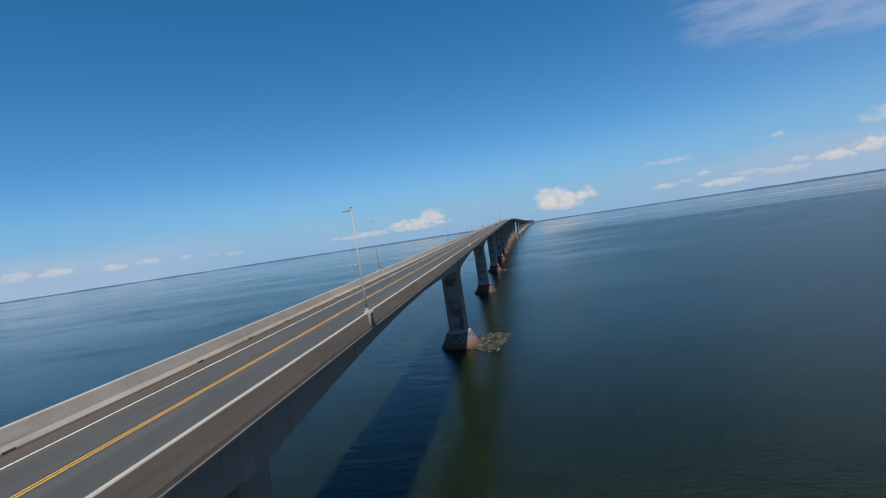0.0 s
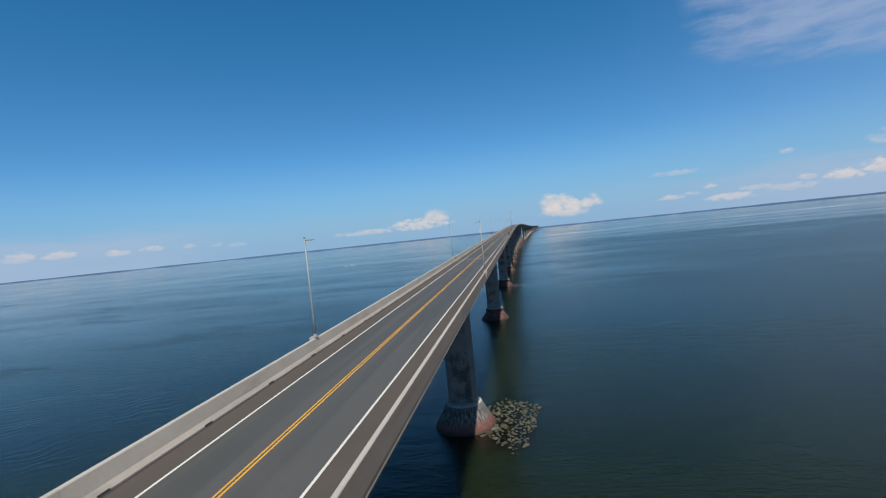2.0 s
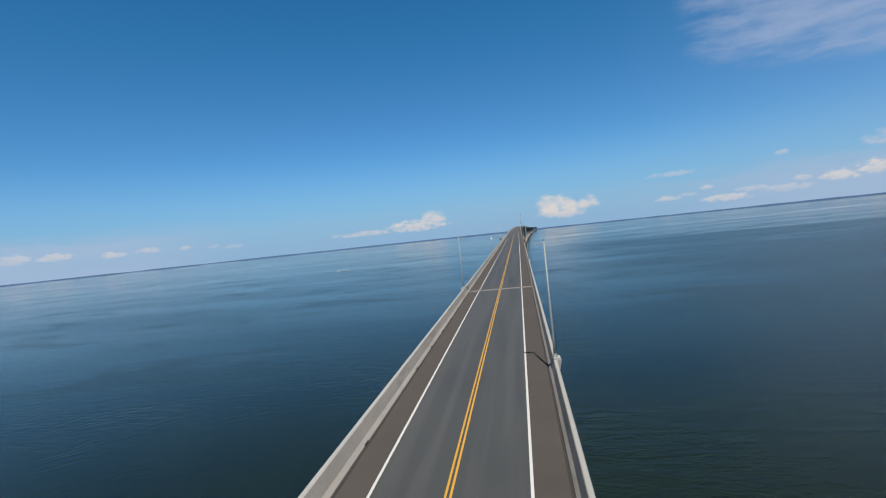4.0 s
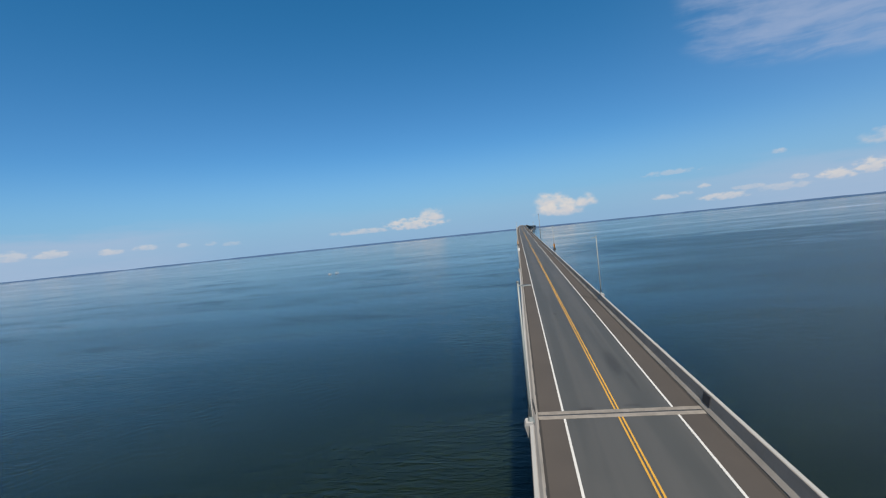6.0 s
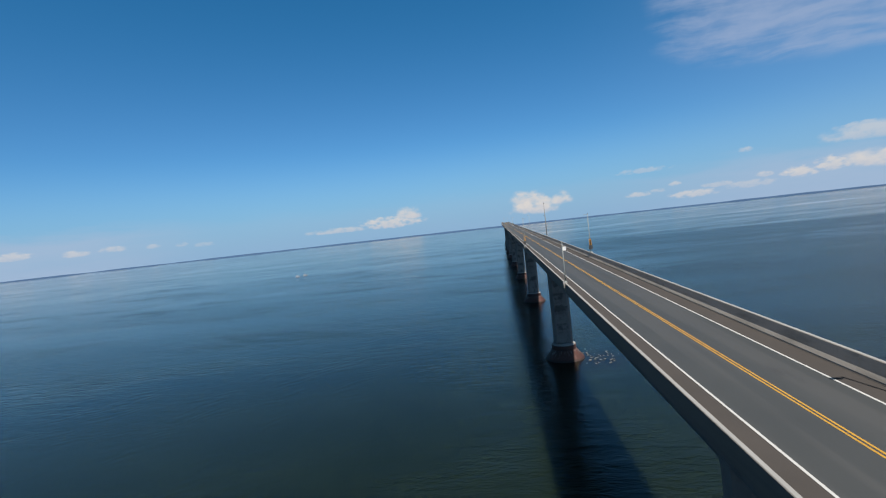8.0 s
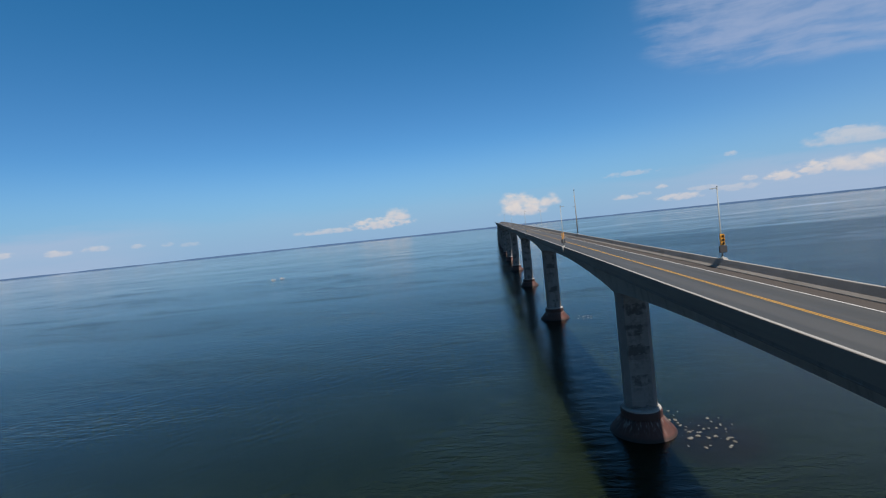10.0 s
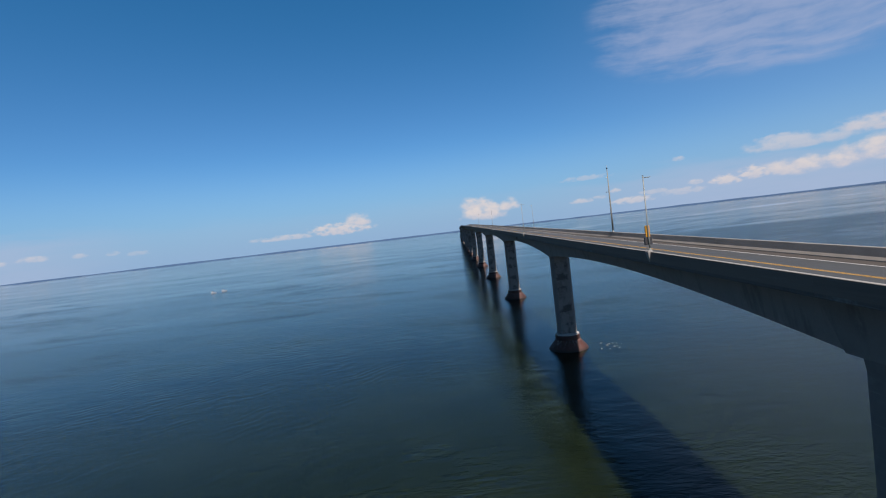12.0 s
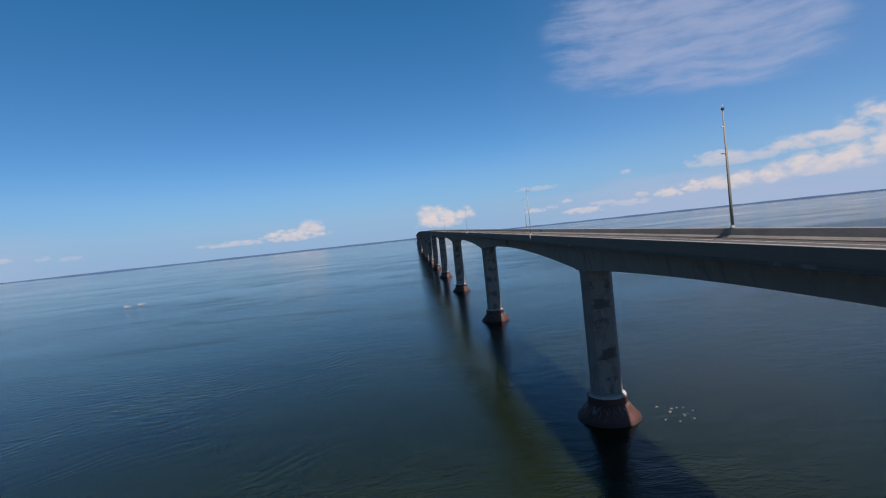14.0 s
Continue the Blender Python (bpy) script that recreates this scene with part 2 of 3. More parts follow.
def patched(n, co, base, raw):
    """Cast lifts of a shaft: repaired bands, dark patches, damp and pale bloom."""
    blotch = n.noise(n.scaled(co, 0.5, 0.5, 0.34), 1.0, 5.0, 0.62)
    s = sep_xyz(n, co)
    r = sep_xyz(n, raw)
    rag = n.math("MULTIPLY", n.math("SUBTRACT", n.noise(co, 0.7, 4.0), 0.5), 2.2)
    wide = n.math("MULTIPLY", n.ramp(n.math("ADD", n.math("ABSOLUTE", r[0]), rag), 1.9, 1.1), n.ramp(n.math("ABSOLUTE", r[1]), 1.1, 1.3))      # the two wide faces
    c = n.mix(n.math("MULTIPLY", n.ramp(blotch, 0.46, 0.66, 0.0, 0.5), n.math("ADD", 0.25, n.math("MULTIPLY", wide, 0.75))), base, (0.042, 0.039, 0.036))
    cell = n.add("ShaderNodeCombineXYZ")
    ragged = n.math("ADD", s[2], n.math("MULTIPLY", n.noise(co, 0.8, 4.0), 1.6))
    n.link(n.math("FLOOR", n.math("MULTIPLY", ragged, 0.62)), cell.inputs[0])
    wn = n.add("ShaderNodeTexWhiteNoise")
    n.link(cell.outputs[0], wn.inputs[0])
    c = n.mix(n.math("MULTIPLY", wide, n.math("MULTIPLY", n.ramp(wn.outputs[0], 0.3, 0.5), n.ramp(blotch, 0.4, 0.56, 0.0, 0.7))), c, (0.036, 0.034, 0.032))
    pale = n.noise(n.scaled(co, 0.45, 0.45, 0.7, (5, 2, 9)), 1.0, 5.0, 0.6)
    c = n.mix(n.ramp(pale, 0.56, 0.74, 0.0, 0.55), c, (0.23, 0.23, 0.225))
    z = s[2]
    lift = n.math("FRACT", n.math("MULTIPLY", z, 0.46))
    seam = n.math("MULTIPLY", n.ramp(lift, 0.0, 0.03, 1.0, 0.0), n.ramp(n.noise(co, 0.9), 0.35, 0.6))
    return n.mix(n.math("MULTIPLY", seam, 0.5), c, (0.30, 0.30, 0.29))


def droppings(n, co, base, raw):
    """White streaks that run down a rusty red cone."""
    s = sep_xyz(n, raw)
    ang = n.math("ARCTAN2", s[1], s[0])
    cb = n.add("ShaderNodeCombineXYZ")
    n.link(n.math("MULTIPLY", ang, 7.0), cb.inputs[0])
    n.link(n.math("MULTIPLY", sep_xyz(n, co)[2], 0.02), cb.inputs[2])
    n.link(n.math("MULTIPLY", s[2], 0.55), cb.inputs[1])
    st = n.noise(cb.outputs[0], 1.5, 5.0, 0.65)
    height = n.ramp(s[2], 0.4, 2.2)
    c = n.mix(n.math("MULTIPLY", n.ramp(st, 0.5, 0.66), n.math("MULTIPLY", height, 0.36)), base, (0.38, 0.41, 0.39))
    grime = n.noise(n.scaled(co, 0.7, 0.7, 0.4, (3, 1, 7)), 1.0, 5.0, 0.65)
    c = n.mix(n.ramp(grime, 0.46, 0.66, 0.0, 0.6), c, (0.022, 0.013, 0.011))
    wet = n.ramp(n.math("ADD", s[2], n.math("MULTIPLY", grime, 0.7)), 1.0, 0.5, 0.0, 0.75)      # weed and wet below the tide line
    return n.mix(wet, c, (0.014, 0.010, 0.008))


def whitened(n, co, base, raw):
    """A cone whose upper half is grey and streaked by sea birds."""
    c = droppings(n, co, base, raw)
    s = sep_xyz(n, raw)
    edge = n.ramp(n.math("ADD", s[2], n.math("MULTIPLY", n.noise(co, 0.9, 4.0), 1.4)), 1.5, 2.9)
    ang = n.math("ARCTAN2", s[1], s[0])
    cb = n.add("ShaderNodeCombineXYZ")
    n.link(n.math("MULTIPLY", ang, 9.0), cb.inputs[0])
    n.link(n.math("MULTIPLY", s[2], 0.5), cb.inputs[1])
    st = n.noise(cb.outputs[0], 1.8, 5.0, 0.65)
    grey = n.mix(n.ramp(st, 0.42, 0.6), (0.03, 0.028, 0.027), (0.16, 0.155, 0.148))
    return n.mix(edge, c, grey)


def worn(n, co, base, raw):
    """Wheel paths and sealed patches along a carriageway."""
    s = sep_xyz(n, raw)
    tracks = n.noise(n.scaled(co, 0.9, 0.012, 1.0), 1.0, 3.0, 0.5)
    c = n.mix(n.ramp(tracks, 0.42, 0.62, 0.0, 0.35), base, (0.074, 0.072, 0.070))
    spots = n.noise(n.scaled(co, 0.5, 0.13, 1.0, (3, 8, 0)), 1.0, 4.0, 0.6)
    c = n.mix(n.ramp(spots, 0.66, 0.76, 0.0, 0.4), c, (0.025, 0.0245, 0.024))
    for x0, y0, wx, wy, depth in OIL:
        u, v = n.math("DIVIDE", n.math("SUBTRACT", s[0], x0), wx), n.math("DIVIDE", n.math("SUBTRACT", s[1], y0), wy)
        far = n.math("ADD", n.math("MULTIPLY", u, u), n.math("MULTIPLY", v, v))
        c = n.mix(n.ramp(n.math("ADD", far, n.math("MULTIPLY", spots, 0.6)), 1.2, 0.3, 0.0, depth), c, (0.018, 0.0175, 0.017))
    return c


OIL = [(1.7, 323.5, 0.7, 4.6, 0.55), (2.3, 319.0, 0.3, 3.0, 0.4), (-1.5, 346.0, 0.35, 0.7, 0.7), (-1.9, 313.6, 0.7, 0.5, 0.5), (0.9, 171.0, 0.3, 0.5, 0.6), (1.2, 314.0, 0.8, 0.35, 0.4)]
CONCRETE = material("concrete", (0.275, 0.252, 0.225), 0.85, vary=0.24, scale=0.35, fine=6.0, extra=mottled)
PALE = material("bleached_concrete", (0.265, 0.262, 0.253), 0.8, vary=0.12, scale=0.6, fine=8.0)
# streaked, and darkened: shade on the deck's sides is put into the base colour
SHADED_STAINED = material("shaded_streaked_concrete", (0.134, 0.117, 0.103), 0.9, vary=0.2, scale=0.3, fine=5.0, extra=streaked)
GIRDER = material("girder_concrete", (0.21, 0.203, 0.19), 0.85, vary=0.2, scale=0.25, fine=5.0, extra=streaked)
PARAPET = material("parapet_face", (0.17, 0.138, 0.115), 0.9, vary=0.16, scale=0.22, fine=5.0, extra=banded)
SHAFT = material("shaft_concrete", (0.165, 0.16, 0.152), 0.85, vary=0.2, scale=0.5, fine=5.0, bump=0.4, extra=patched)
ASPHALT = material("asphalt", (0.043, 0.0455, 0.045), 0.62, vary=0.12, scale=0.2, fine=25.0, extra=worn)
SHOULDER = material("shoulder_asphalt", (0.0425, 0.0362, 0.0325), 0.92, vary=0.24, scale=0.25, fine=20.0)
GRIME = material("gutter_grime", (0.018, 0.016, 0.015), 0.95, vary=0.5, scale=0.9, fine=8.0)
WHITE = material("white_paint", (0.44, 0.44, 0.43), 0.6, vary=0.08, scale=1.5, fine=30.0, bump=0.05)
YELLOW = material("yellow_paint", (0.45, 0.24, 0.026), 0.6, vary=0.1, scale=1.5, fine=30.0, bump=0.05)
RUST = material("rusty_cone", (0.066, 0.02, 0.0135), 0.75, vary=0.3, scale=0.8, fine=8.0, bump=0.4, extra=droppings)
FADED = material("faded_cone", (0.26, 0.215, 0.18), 0.8, vary=0.3, scale=0.8, fine=8.0, bump=0.3, extra=droppings)
HEADER = material("joint_header", (0.17, 0.155, 0.138), 0.88, vary=0.45, scale=1.6, fine=9.0, bump=0.3)
WHITENED = material("whitened_cone", (0.11, 0.036, 0.024), 0.8, vary=0.3, scale=0.8, fine=8.0, bump=0.4, extra=whitened)
COLLAR = material("rusty_collar", (0.055, 0.02, 0.015), 0.7, vary=0.35, scale=0.9, fine=9.0, bump=0.3)
LEDGE = material("whitened_ledge", (0.30, 0.29, 0.275), 0.85, vary=0.3, scale=1.2, fine=9.0)
STEEL = material("galvanised_steel", (0.185, 0.205, 0.2), 0.5, metal=0.25, vary=0.12, scale=1.0, fine=12.0, bump=0.05)
DARK = material("dark_metal", (0.03, 0.03, 0.032), 0.55, vary=0.2, scale=2.0)
AMBER = material("signal_yellow", (0.55, 0.25, 0.02), 0.45, vary=0.08, scale=2.0, bump=0.02)
GLASS = material("dark_lens", (0.03, 0.015, 0.01), 0.15, vary=0.1, scale=5.0, bump=0.0)
PLATE = material("plate_white", (0.62, 0.63, 0.63), 0.5, vary=0.06, scale=2.0, bump=0.02)
MAST = material("mast_paint", (0.16, 0.155, 0.13), 0.6, vary=0.15, scale=1.0)
RUBBLE = material("pale_wet_stone", (0.115, 0.105, 0.088), 0.6, vary=0.4, scale=1.2, fine=7.0, bump=0.5)
STONE = material("shore_stone", (0.032, 0.031, 0.0165), 0.7, vary=0.85, scale=0.5, fine=7.0, bump=0.5)
GELCOAT = material("boat_white", (0.36, 0.38, 0.41), 0.35, vary=0.06, scale=1.0, bump=0.0)
# the haze of distance is painted into this blue base colour
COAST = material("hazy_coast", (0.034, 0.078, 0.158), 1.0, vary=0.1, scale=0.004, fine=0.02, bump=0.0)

WATER = bpy.data.materials.new("sea_water")
WATER.use_nodes = True
n = Nodes(WATER.node_tree)
co = n.add("ShaderNodeTexCoord").outputs["Object"]
flat = n.add("ShaderNodeVectorMath", operation="DISTANCE")
n.link(co, flat.inputs[0])
flat.inputs[1].default_value = (0, 350, 0)
out = n.ramp(flat.outputs["Value"], 200.0, 1800.0, 1.0, 0.5)      # the breeze dies away offshore
slick = n.noise(n.scaled(co, 0.0022, 0.009, 1.0, (2.3, 0.4, 0)), 1.0, 4.0, 0.55)      # smooth lanes between ruffled water
patch = n.noise(n.scaled(co, 0.011, 0.026, 1.0), 1.0, 5.0, 0.62, 0.9)
gusts = n.noise(n.scaled(co, 0.008, 0.014, 1.0, (5, 1, 0)), 1.0, 4.0, 0.6, 0.5)
swell = n.noise(n.scaled(co, 0.15, 0.30, 1.0), 1.0, 3.0, 0.5, 0.3)
chop = n.noise(n.scaled(co, 0.8, 1.4, 1.0), 1.0, 4.0, 0.6)
xy = sep_xyz(n, co)
fronts = n.add("ShaderNodeMapping")
n.link(co, fronts.inputs[0])
fronts.inputs["Rotation"].default_value = (0, 0, radians(-22))
fronts.inputs["Scale"].default_value = (0.22, 1.0, 1.0)
ripple = n.noise(n.scaled(fronts.outputs[0], 0.73, 0.62, 1.0), 1.0, 3.0, 0.5, 0.4)
# trains of longer wavelets that run in over the -x side
crests = n.add("ShaderNodeMapping")
n.link(co, crests.inputs[0])
crests.inputs["Rotation"].default_value = (0, 0, radians(-40))
bend = n.math("MULTIPLY", n.noise(n.scaled(crests.outputs[0], 0.05, 0.05, 1.0), 1.0, 3.0, 0.6), 6.0)
phase = n.math("ADD", n.math("MULTIPLY", sep_xyz(n, crests.outputs[0])[1], 2 * math.pi / 3.3), n.math("MULTIPLY", bend, 2 * math.pi))
paw = n.ramp(n.noise(n.scaled(crests.outputs[0], 0.07, 0.09, 1.0, (3, 3, 0)), 1.0, 3.0, 0.6), 0.42, 0.64)
trains = n.math("MULTIPLY", n.math("SINE", phase), n.math("MULTIPLY", paw, n.math("MULTIPLY", n.ramp(xy[0], -15.0, -50.0), n.ramp(xy[0], -230.0, -120.0))))
gust = n.ramp(gusts, 0.47, 0.62)
height = n.math("ADD", n.math("ADD", n.math("MULTIPLY", swell, 0.45), n.math("MULTIPLY", chop, 0.2)), n.math("MULTIPLY", n.math("MULTIPLY", n.math("SUBTRACT", ripple, 0.5), gust), n.ramp(xy[0], 0.0, -40.0, 0.35, 1.0)))
height = n.math("ADD", height, n.math("MULTIPLY", n.noise(n.scaled(co, 2.2, 3.4, 1.0), 1.0, 2.0), 0.07))
# two long oily lanes far out on the +x side
wob = n.math("MULTIPLY", n.math("SUBTRACT", n.noise(n.scaled(co, 0.0022, 0.0022, 1.0), 1.0, 3.0), 0.5), 260.0)
lanes = None
for y0, wide in ((1590.0, 60.0), (2750.0, 90.0)):
    off = n.math("ABSOLUTE", n.math("SUBTRACT", n.math("ADD", xy[1], wob), n.math("ADD", y0, n.math("MULTIPLY", xy[0], 0.18))))
    lane = n.math("MULTIPLY", n.ramp(off, wide * 1.7, wide * 0.3), n.math("MULTIPLY", n.ramp(xy[0], 20.0, 200.0), n.ramp(n.noise(n.scaled(co, 0.004, 0.012, 1.0, (8, 2, 0)), 1.0, 4.0, 0.6), 0.36, 0.58)))
    lanes = lane if lanes is None else n.math("MAXIMUM", lanes, lane)
lanes = n.math("MAXIMUM", lanes, n.ramp(flat.outputs["Value"], 3200.0, 3900.0, 0.0, 0.6))      # a pale smooth rim below the horizon
windy = n.math("MULTIPLY", n.ramp(xy[0], 10.0, 150.0), n.ramp(n.math("ADD", n.math("ADD", xy[1], n.math("MULTIPLY", xy[0], 0.3)), n.math("MULTIPLY", wob, 0.2)), 1085.0, 1030.0, 0.34, 1.0))
windy = n.math("MULTIPLY", windy, n.ramp(patch, 0.36, 0.64, 0.7, 1.15))      # ruffled water on the +x side ends at a line
calm = n.math("SUBTRACT", 1.0, n.math("MULTIPLY", lanes, 0.9))
bp = n.add("ShaderNodeBump")
n.link(height, bp.inputs["Height"])
n.put(bp.inputs["Strength"], n.math("MULTIPLY", n.math("MULTIPLY", n.ramp(patch, 0.34, 0.68, 0.16, 0.42), out), n.math("MULTIPLY", calm, n.math("ADD", n.math("ADD", 1.0, n.math("MULTIPLY", windy, 0.95)), n.ramp(n.math("ABSOLUTE", n.math("ADD", xy[0], 4.0)), 45.0, 6.0, 0.0, 0.9)))))
bp.inputs["Distance"].default_value = 0.6
waves = n.add("ShaderNodeBump")
n.link(trains, waves.inputs["Height"])
waves.inputs["Strength"].default_value, waves.inputs["Distance"].default_value = 1.0, 0.017
n.link(waves.outputs[0], bp.inputs["Normal"])
b = n.add("ShaderNodeBsdfPrincipled")
deep = n.mix(n.ramp(patch, 0.35, 0.65), (0.0050, 0.0083, 0.0040), (0.0062, 0.0101, 0.0047))
for x0, y0, wide in ((6.5, 261.0, 7.5), (8.0, 449.0, 9.0)):      # brown shoals of gravel under the surface
    u, v = n.math("DIVIDE", n.math("SUBTRACT", xy[0], x0), wide), n.math("DIVIDE", n.math("SUBTRACT", xy[1], y0), wide)
    far = n.math("ADD", n.math("ADD", n.math("MULTIPLY", u, u), n.math("MULTIPLY", v, v)), n.math("MULTIPLY", n.noise(co, 0.35, 4.0, 0.6), 1.2))
    deep = n.mix(n.ramp(far, 1.9, 0.7, 0.0, 0.85), deep, (0.0060, 0.0048, 0.0026))
n.put(b.inputs["Base Color"], deep)
rough = n.math("ADD", n.math("MULTIPLY", n.ramp(slick, 0.4, 0.62, 0.145, 0.1), n.ramp(flat.outputs["Value"], 120.0, 600.0, 1.5, 1.0)), n.math("ADD", n.ramp(patch, 0.52, 0.7, 0.0, 0.08), n.math("MULTIPLY", windy, 0.15)))
n.put(b.inputs["Roughness"], n.math("SMOOTH_MIN", n.math("MULTIPLY", n.math("MULTIPLY", rough, n.math("ADD", 0.5, n.math("MULTIPLY", out, 0.5))), n.math("SUBTRACT", 1.0, n.math("MULTIPLY", lanes, 0.6))), 0.262, 0.1))
b.inputs["IOR"].default_value = 1.333
b.inputs["Specular IOR Level"].default_value = 0.4
b.subsurface_method = "BURLEY"      # light spreads under the surface, so shadows on the sea have soft edges
b.inputs["Subsurface Weight"].default_value = 1.0
b.inputs["Subsurface Radius"].default_value = (1.0, 1.0, 1.0)
b.inputs["Subsurface Scale"].default_value = 3.0
n.link(bp.outputs[0], b.inputs["Normal"])
n.link(b.outputs[0], n.add("ShaderNodeOutputMaterial").inputs[0])


# ---- builders ----
def mesh_from(name, verts, faces, mat, smooth=False):
    me = bpy.data.meshes.new(name)
    me.from_pydata([tuple(v) for v in verts], [], faces)
    me.materials.append(mat)
    bm = bmesh.new()
    bm.from_mesh(me)
    bmesh.ops.recalc_face_normals(bm, faces=bm.faces)
    bm.to_mesh(me)
    bm.free()
    if smooth:
        me.shade_smooth()
    return me


def part(name, me, parent=None, label=""):
    """Links a mesh as one object, under a thing or a part where one is given."""
    ob = new(name, me)
    if parent is not None:
        ob.parent = parent
    return tagged(ob, label)


def loft(rings, closed=True, caps=True):
    """Verts and faces through rings of points that all have one length."""
    verts, faces, k = [], [], len(rings[0])
    for r in rings:
        verts += r
    for i in range(len(rings) - 1):
        for j in range(k if closed else k - 1):
            a, b2 = i * k + j, i * k + (j + 1) % k
            faces.append((a, b2, b2 + k, a + k))
    if caps and closed:
        faces += [tuple(range(k))[::-1], tuple(range((len(rings) - 1) * k, len(rings) * k))]
    return verts, faces


def tube(points, radii, sides=10):
    """A round, tapered bar along a line of points."""
    rings = []
    for i, (pt, r) in enumerate(zip(points, radii)):
        a, c = Vector(points[max(i - 1, 0)]), Vector(points[min(i + 1, len(points) - 1)])
        d = (c - a).normalized()
        side = d.cross(Vector((0, 0, 1)) if abs(d.z) < 0.9 else Vector((0, 1, 0))).normalized()
        up = side.cross(d)
        rings.append([tuple(Vector(pt) + r * (math.cos(2 * math.pi * s / sides) * side + math.sin(2 * math.pi * s / sides) * up)) for s in range(sides)])
    return loft(rings)


def block(x0, x1, y0, y1, z0, z1, bevel=0.02):
    """A box with its edges taken off."""
    bm = bmesh.new()
    bmesh.ops.create_cube(bm, size=1.0, matrix=Matrix.Translation(((x0 + x1) / 2, (y0 + y1) / 2, (z0 + z1) / 2)) @ Matrix.Diagonal((x1 - x0, y1 - y0, z1 - z0, 1)))
    if bevel:
        bmesh.ops.bevel(bm, geom=bm.edges, offset=bevel, segments=2, affect="EDGES")
    verts = [tuple(v.co) for v in bm.verts]
    bm.verts.index_update()
    faces = [tuple(v.index for v in f.verts) for f in bm.faces]
    bm.free()
    return verts, faces


# ---- the line of the bridge ----
def axis_x(y):
    """Straight, then a wide bend to +x, then straight, then a last slight bend."""
    a = max(0.0, min(y, 1300.0) - 700.0)
    b2 = max(0.0, y - 2500.0)
    return a * a / 40000 + max(0.0, y - 1300.0) * 0.03 + b2 * b2 / 80000


def axis_slope(y):
    return max(0.0, min(y, 1300.0) - 700.0) / 20000 + max(0.0, y - 2500.0) / 40000


def deck_z(y):
    """A long grade up to a crest over the main spans, then gently down."""
    a, e = min(y, 850.0), max(0.0, y - 850.0)
    c = min(e, 600.0)
    return 24.45 + 0.0195 * (a - 300) - 2.413e-6 * (a - 300) ** 2 + 0.01685 * c - 1.6e-5 * c * c - 0.00235 * (e - c)


def at(y, x, dz):
    """A point x metres beside the axis and dz above the roadway."""
    slope = axis_slope(y)
    return (axis_x(y) + x, y - x * slope, deck_z(y) + dz)


SHORT = 93.3
FIRST = 265.3
NEAR = (453.2, 545.0, 636.2)      # piers set out a little unevenly
piers = [FIRST + SHORT * k for k in range(-3, 2)] + list(NEAR) + [729.4 + SHORT * k for k in range(7)]
LAST_SHORT = piers[-1]
while piers[-1] < 4300:
    piers.append(piers[-1] + 250.0)


def stations(y0, y1, step):
    m = max(2, int(round((y1 - y0) / step)))
    return [y0 + (y1 - y0) * i / m for i in range(m + 1)]


# ---- sea and coast ----
def build_sea():
    count = 96
    rings = []
    for r, z in ((0.5, 0), (600, 0), (1800, 0), (3300, 0), (4300, 6), (4660, 10)):
        rings.append([(r * math.cos(2 * math.pi * i / count), 300 + r * math.sin(2 * math.pi * i / count), z) for i in range(count)])
    verts, faces = loft(rings, caps=False)
    faces.append(tuple(range(count)))
    tagged(new("water", mesh_from("water", verts, faces, WATER)), "wind-rippled dark blue-green sea under the bridge", "sea", kind="structure")


def build_coast():
    rings = [[], [], []]
    count = 480
    for i in range(count):
        a = 2 * math.pi * i / count
        c, s = math.cos(a), math.sin(a)
        h = 18.5 + 2.5 * c + 3 * noise.noise((c * 7, s * 7, 0.3)) + 3 * noise.noise((c * 31, s * 31, 1.7))
        for ring, r, z in zip(rings, (4640, 4655, 4690), (-2, h * 0.85, h)):
            ring.append((c * r, 300 + s * r, z))
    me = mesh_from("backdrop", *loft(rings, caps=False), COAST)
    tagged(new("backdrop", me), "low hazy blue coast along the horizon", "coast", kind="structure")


build_sea()
build_coast()


# ---- roadway ----
def strip(y0, y1, xa, xb, dz, step=8.0):
    """A flat band along the deck, as a thin slab."""
    rings = [[at(y, xa, dz), at(y, xb, dz), at(y, xb, dz - 0.05), at(y, xa, dz - 0.05)] for y in stations(y0, y1, step)]
    return loft(rings)


ROAD0, ROAD1 = piers[0], piers[-1]
LANE, FOOT, TOP_IN, TOP_OUT, EDGE = 3.57, 5.29, 5.63, 5.86, 5.92


def build_road():
    road = tagged(new("road", mesh_from("road", *strip(ROAD0, ROAD1, -LANE, LANE, 0.0), ASPHALT)),
                  "worn grey asphalt carriageway with two lanes on a bridge", "road", kind="structure")
    for s in (-1, 1):
        a, b2 = sorted((s * LANE, s * (FOOT + 0.1)))
        part("shoulder", mesh_from("shoulder", *strip(ROAD0, ROAD1, a, b2, -0.004), SHOULDER), road, "brownish asphalt shoulder")
        a, b2 = sorted((s * (LANE - 0.07), s * (LANE + 0.07)))
        part("edge_line", mesh_from("edge_line", *strip(ROAD0, ROAD1, a, b2, 0.008), WHITE), road, "solid white edge line")
        a, b2 = sorted((s * (FOOT - 0.15), s * (FOOT - 0.01)))
        part("gutter", mesh_from("gutter", *strip(ROAD0, ROAD1, a, b2, 0.003), GRIME), road, "grimy gutter along the barrier")
        a, b2 = sorted((s * 0.06, s * 0.17))
        part("centre_line", mesh_from("centre_line", *strip(ROAD0, ROAD1, a, b2, 0.008), YELLOW), road, "yellow centre line, one of a pair")


build_road()


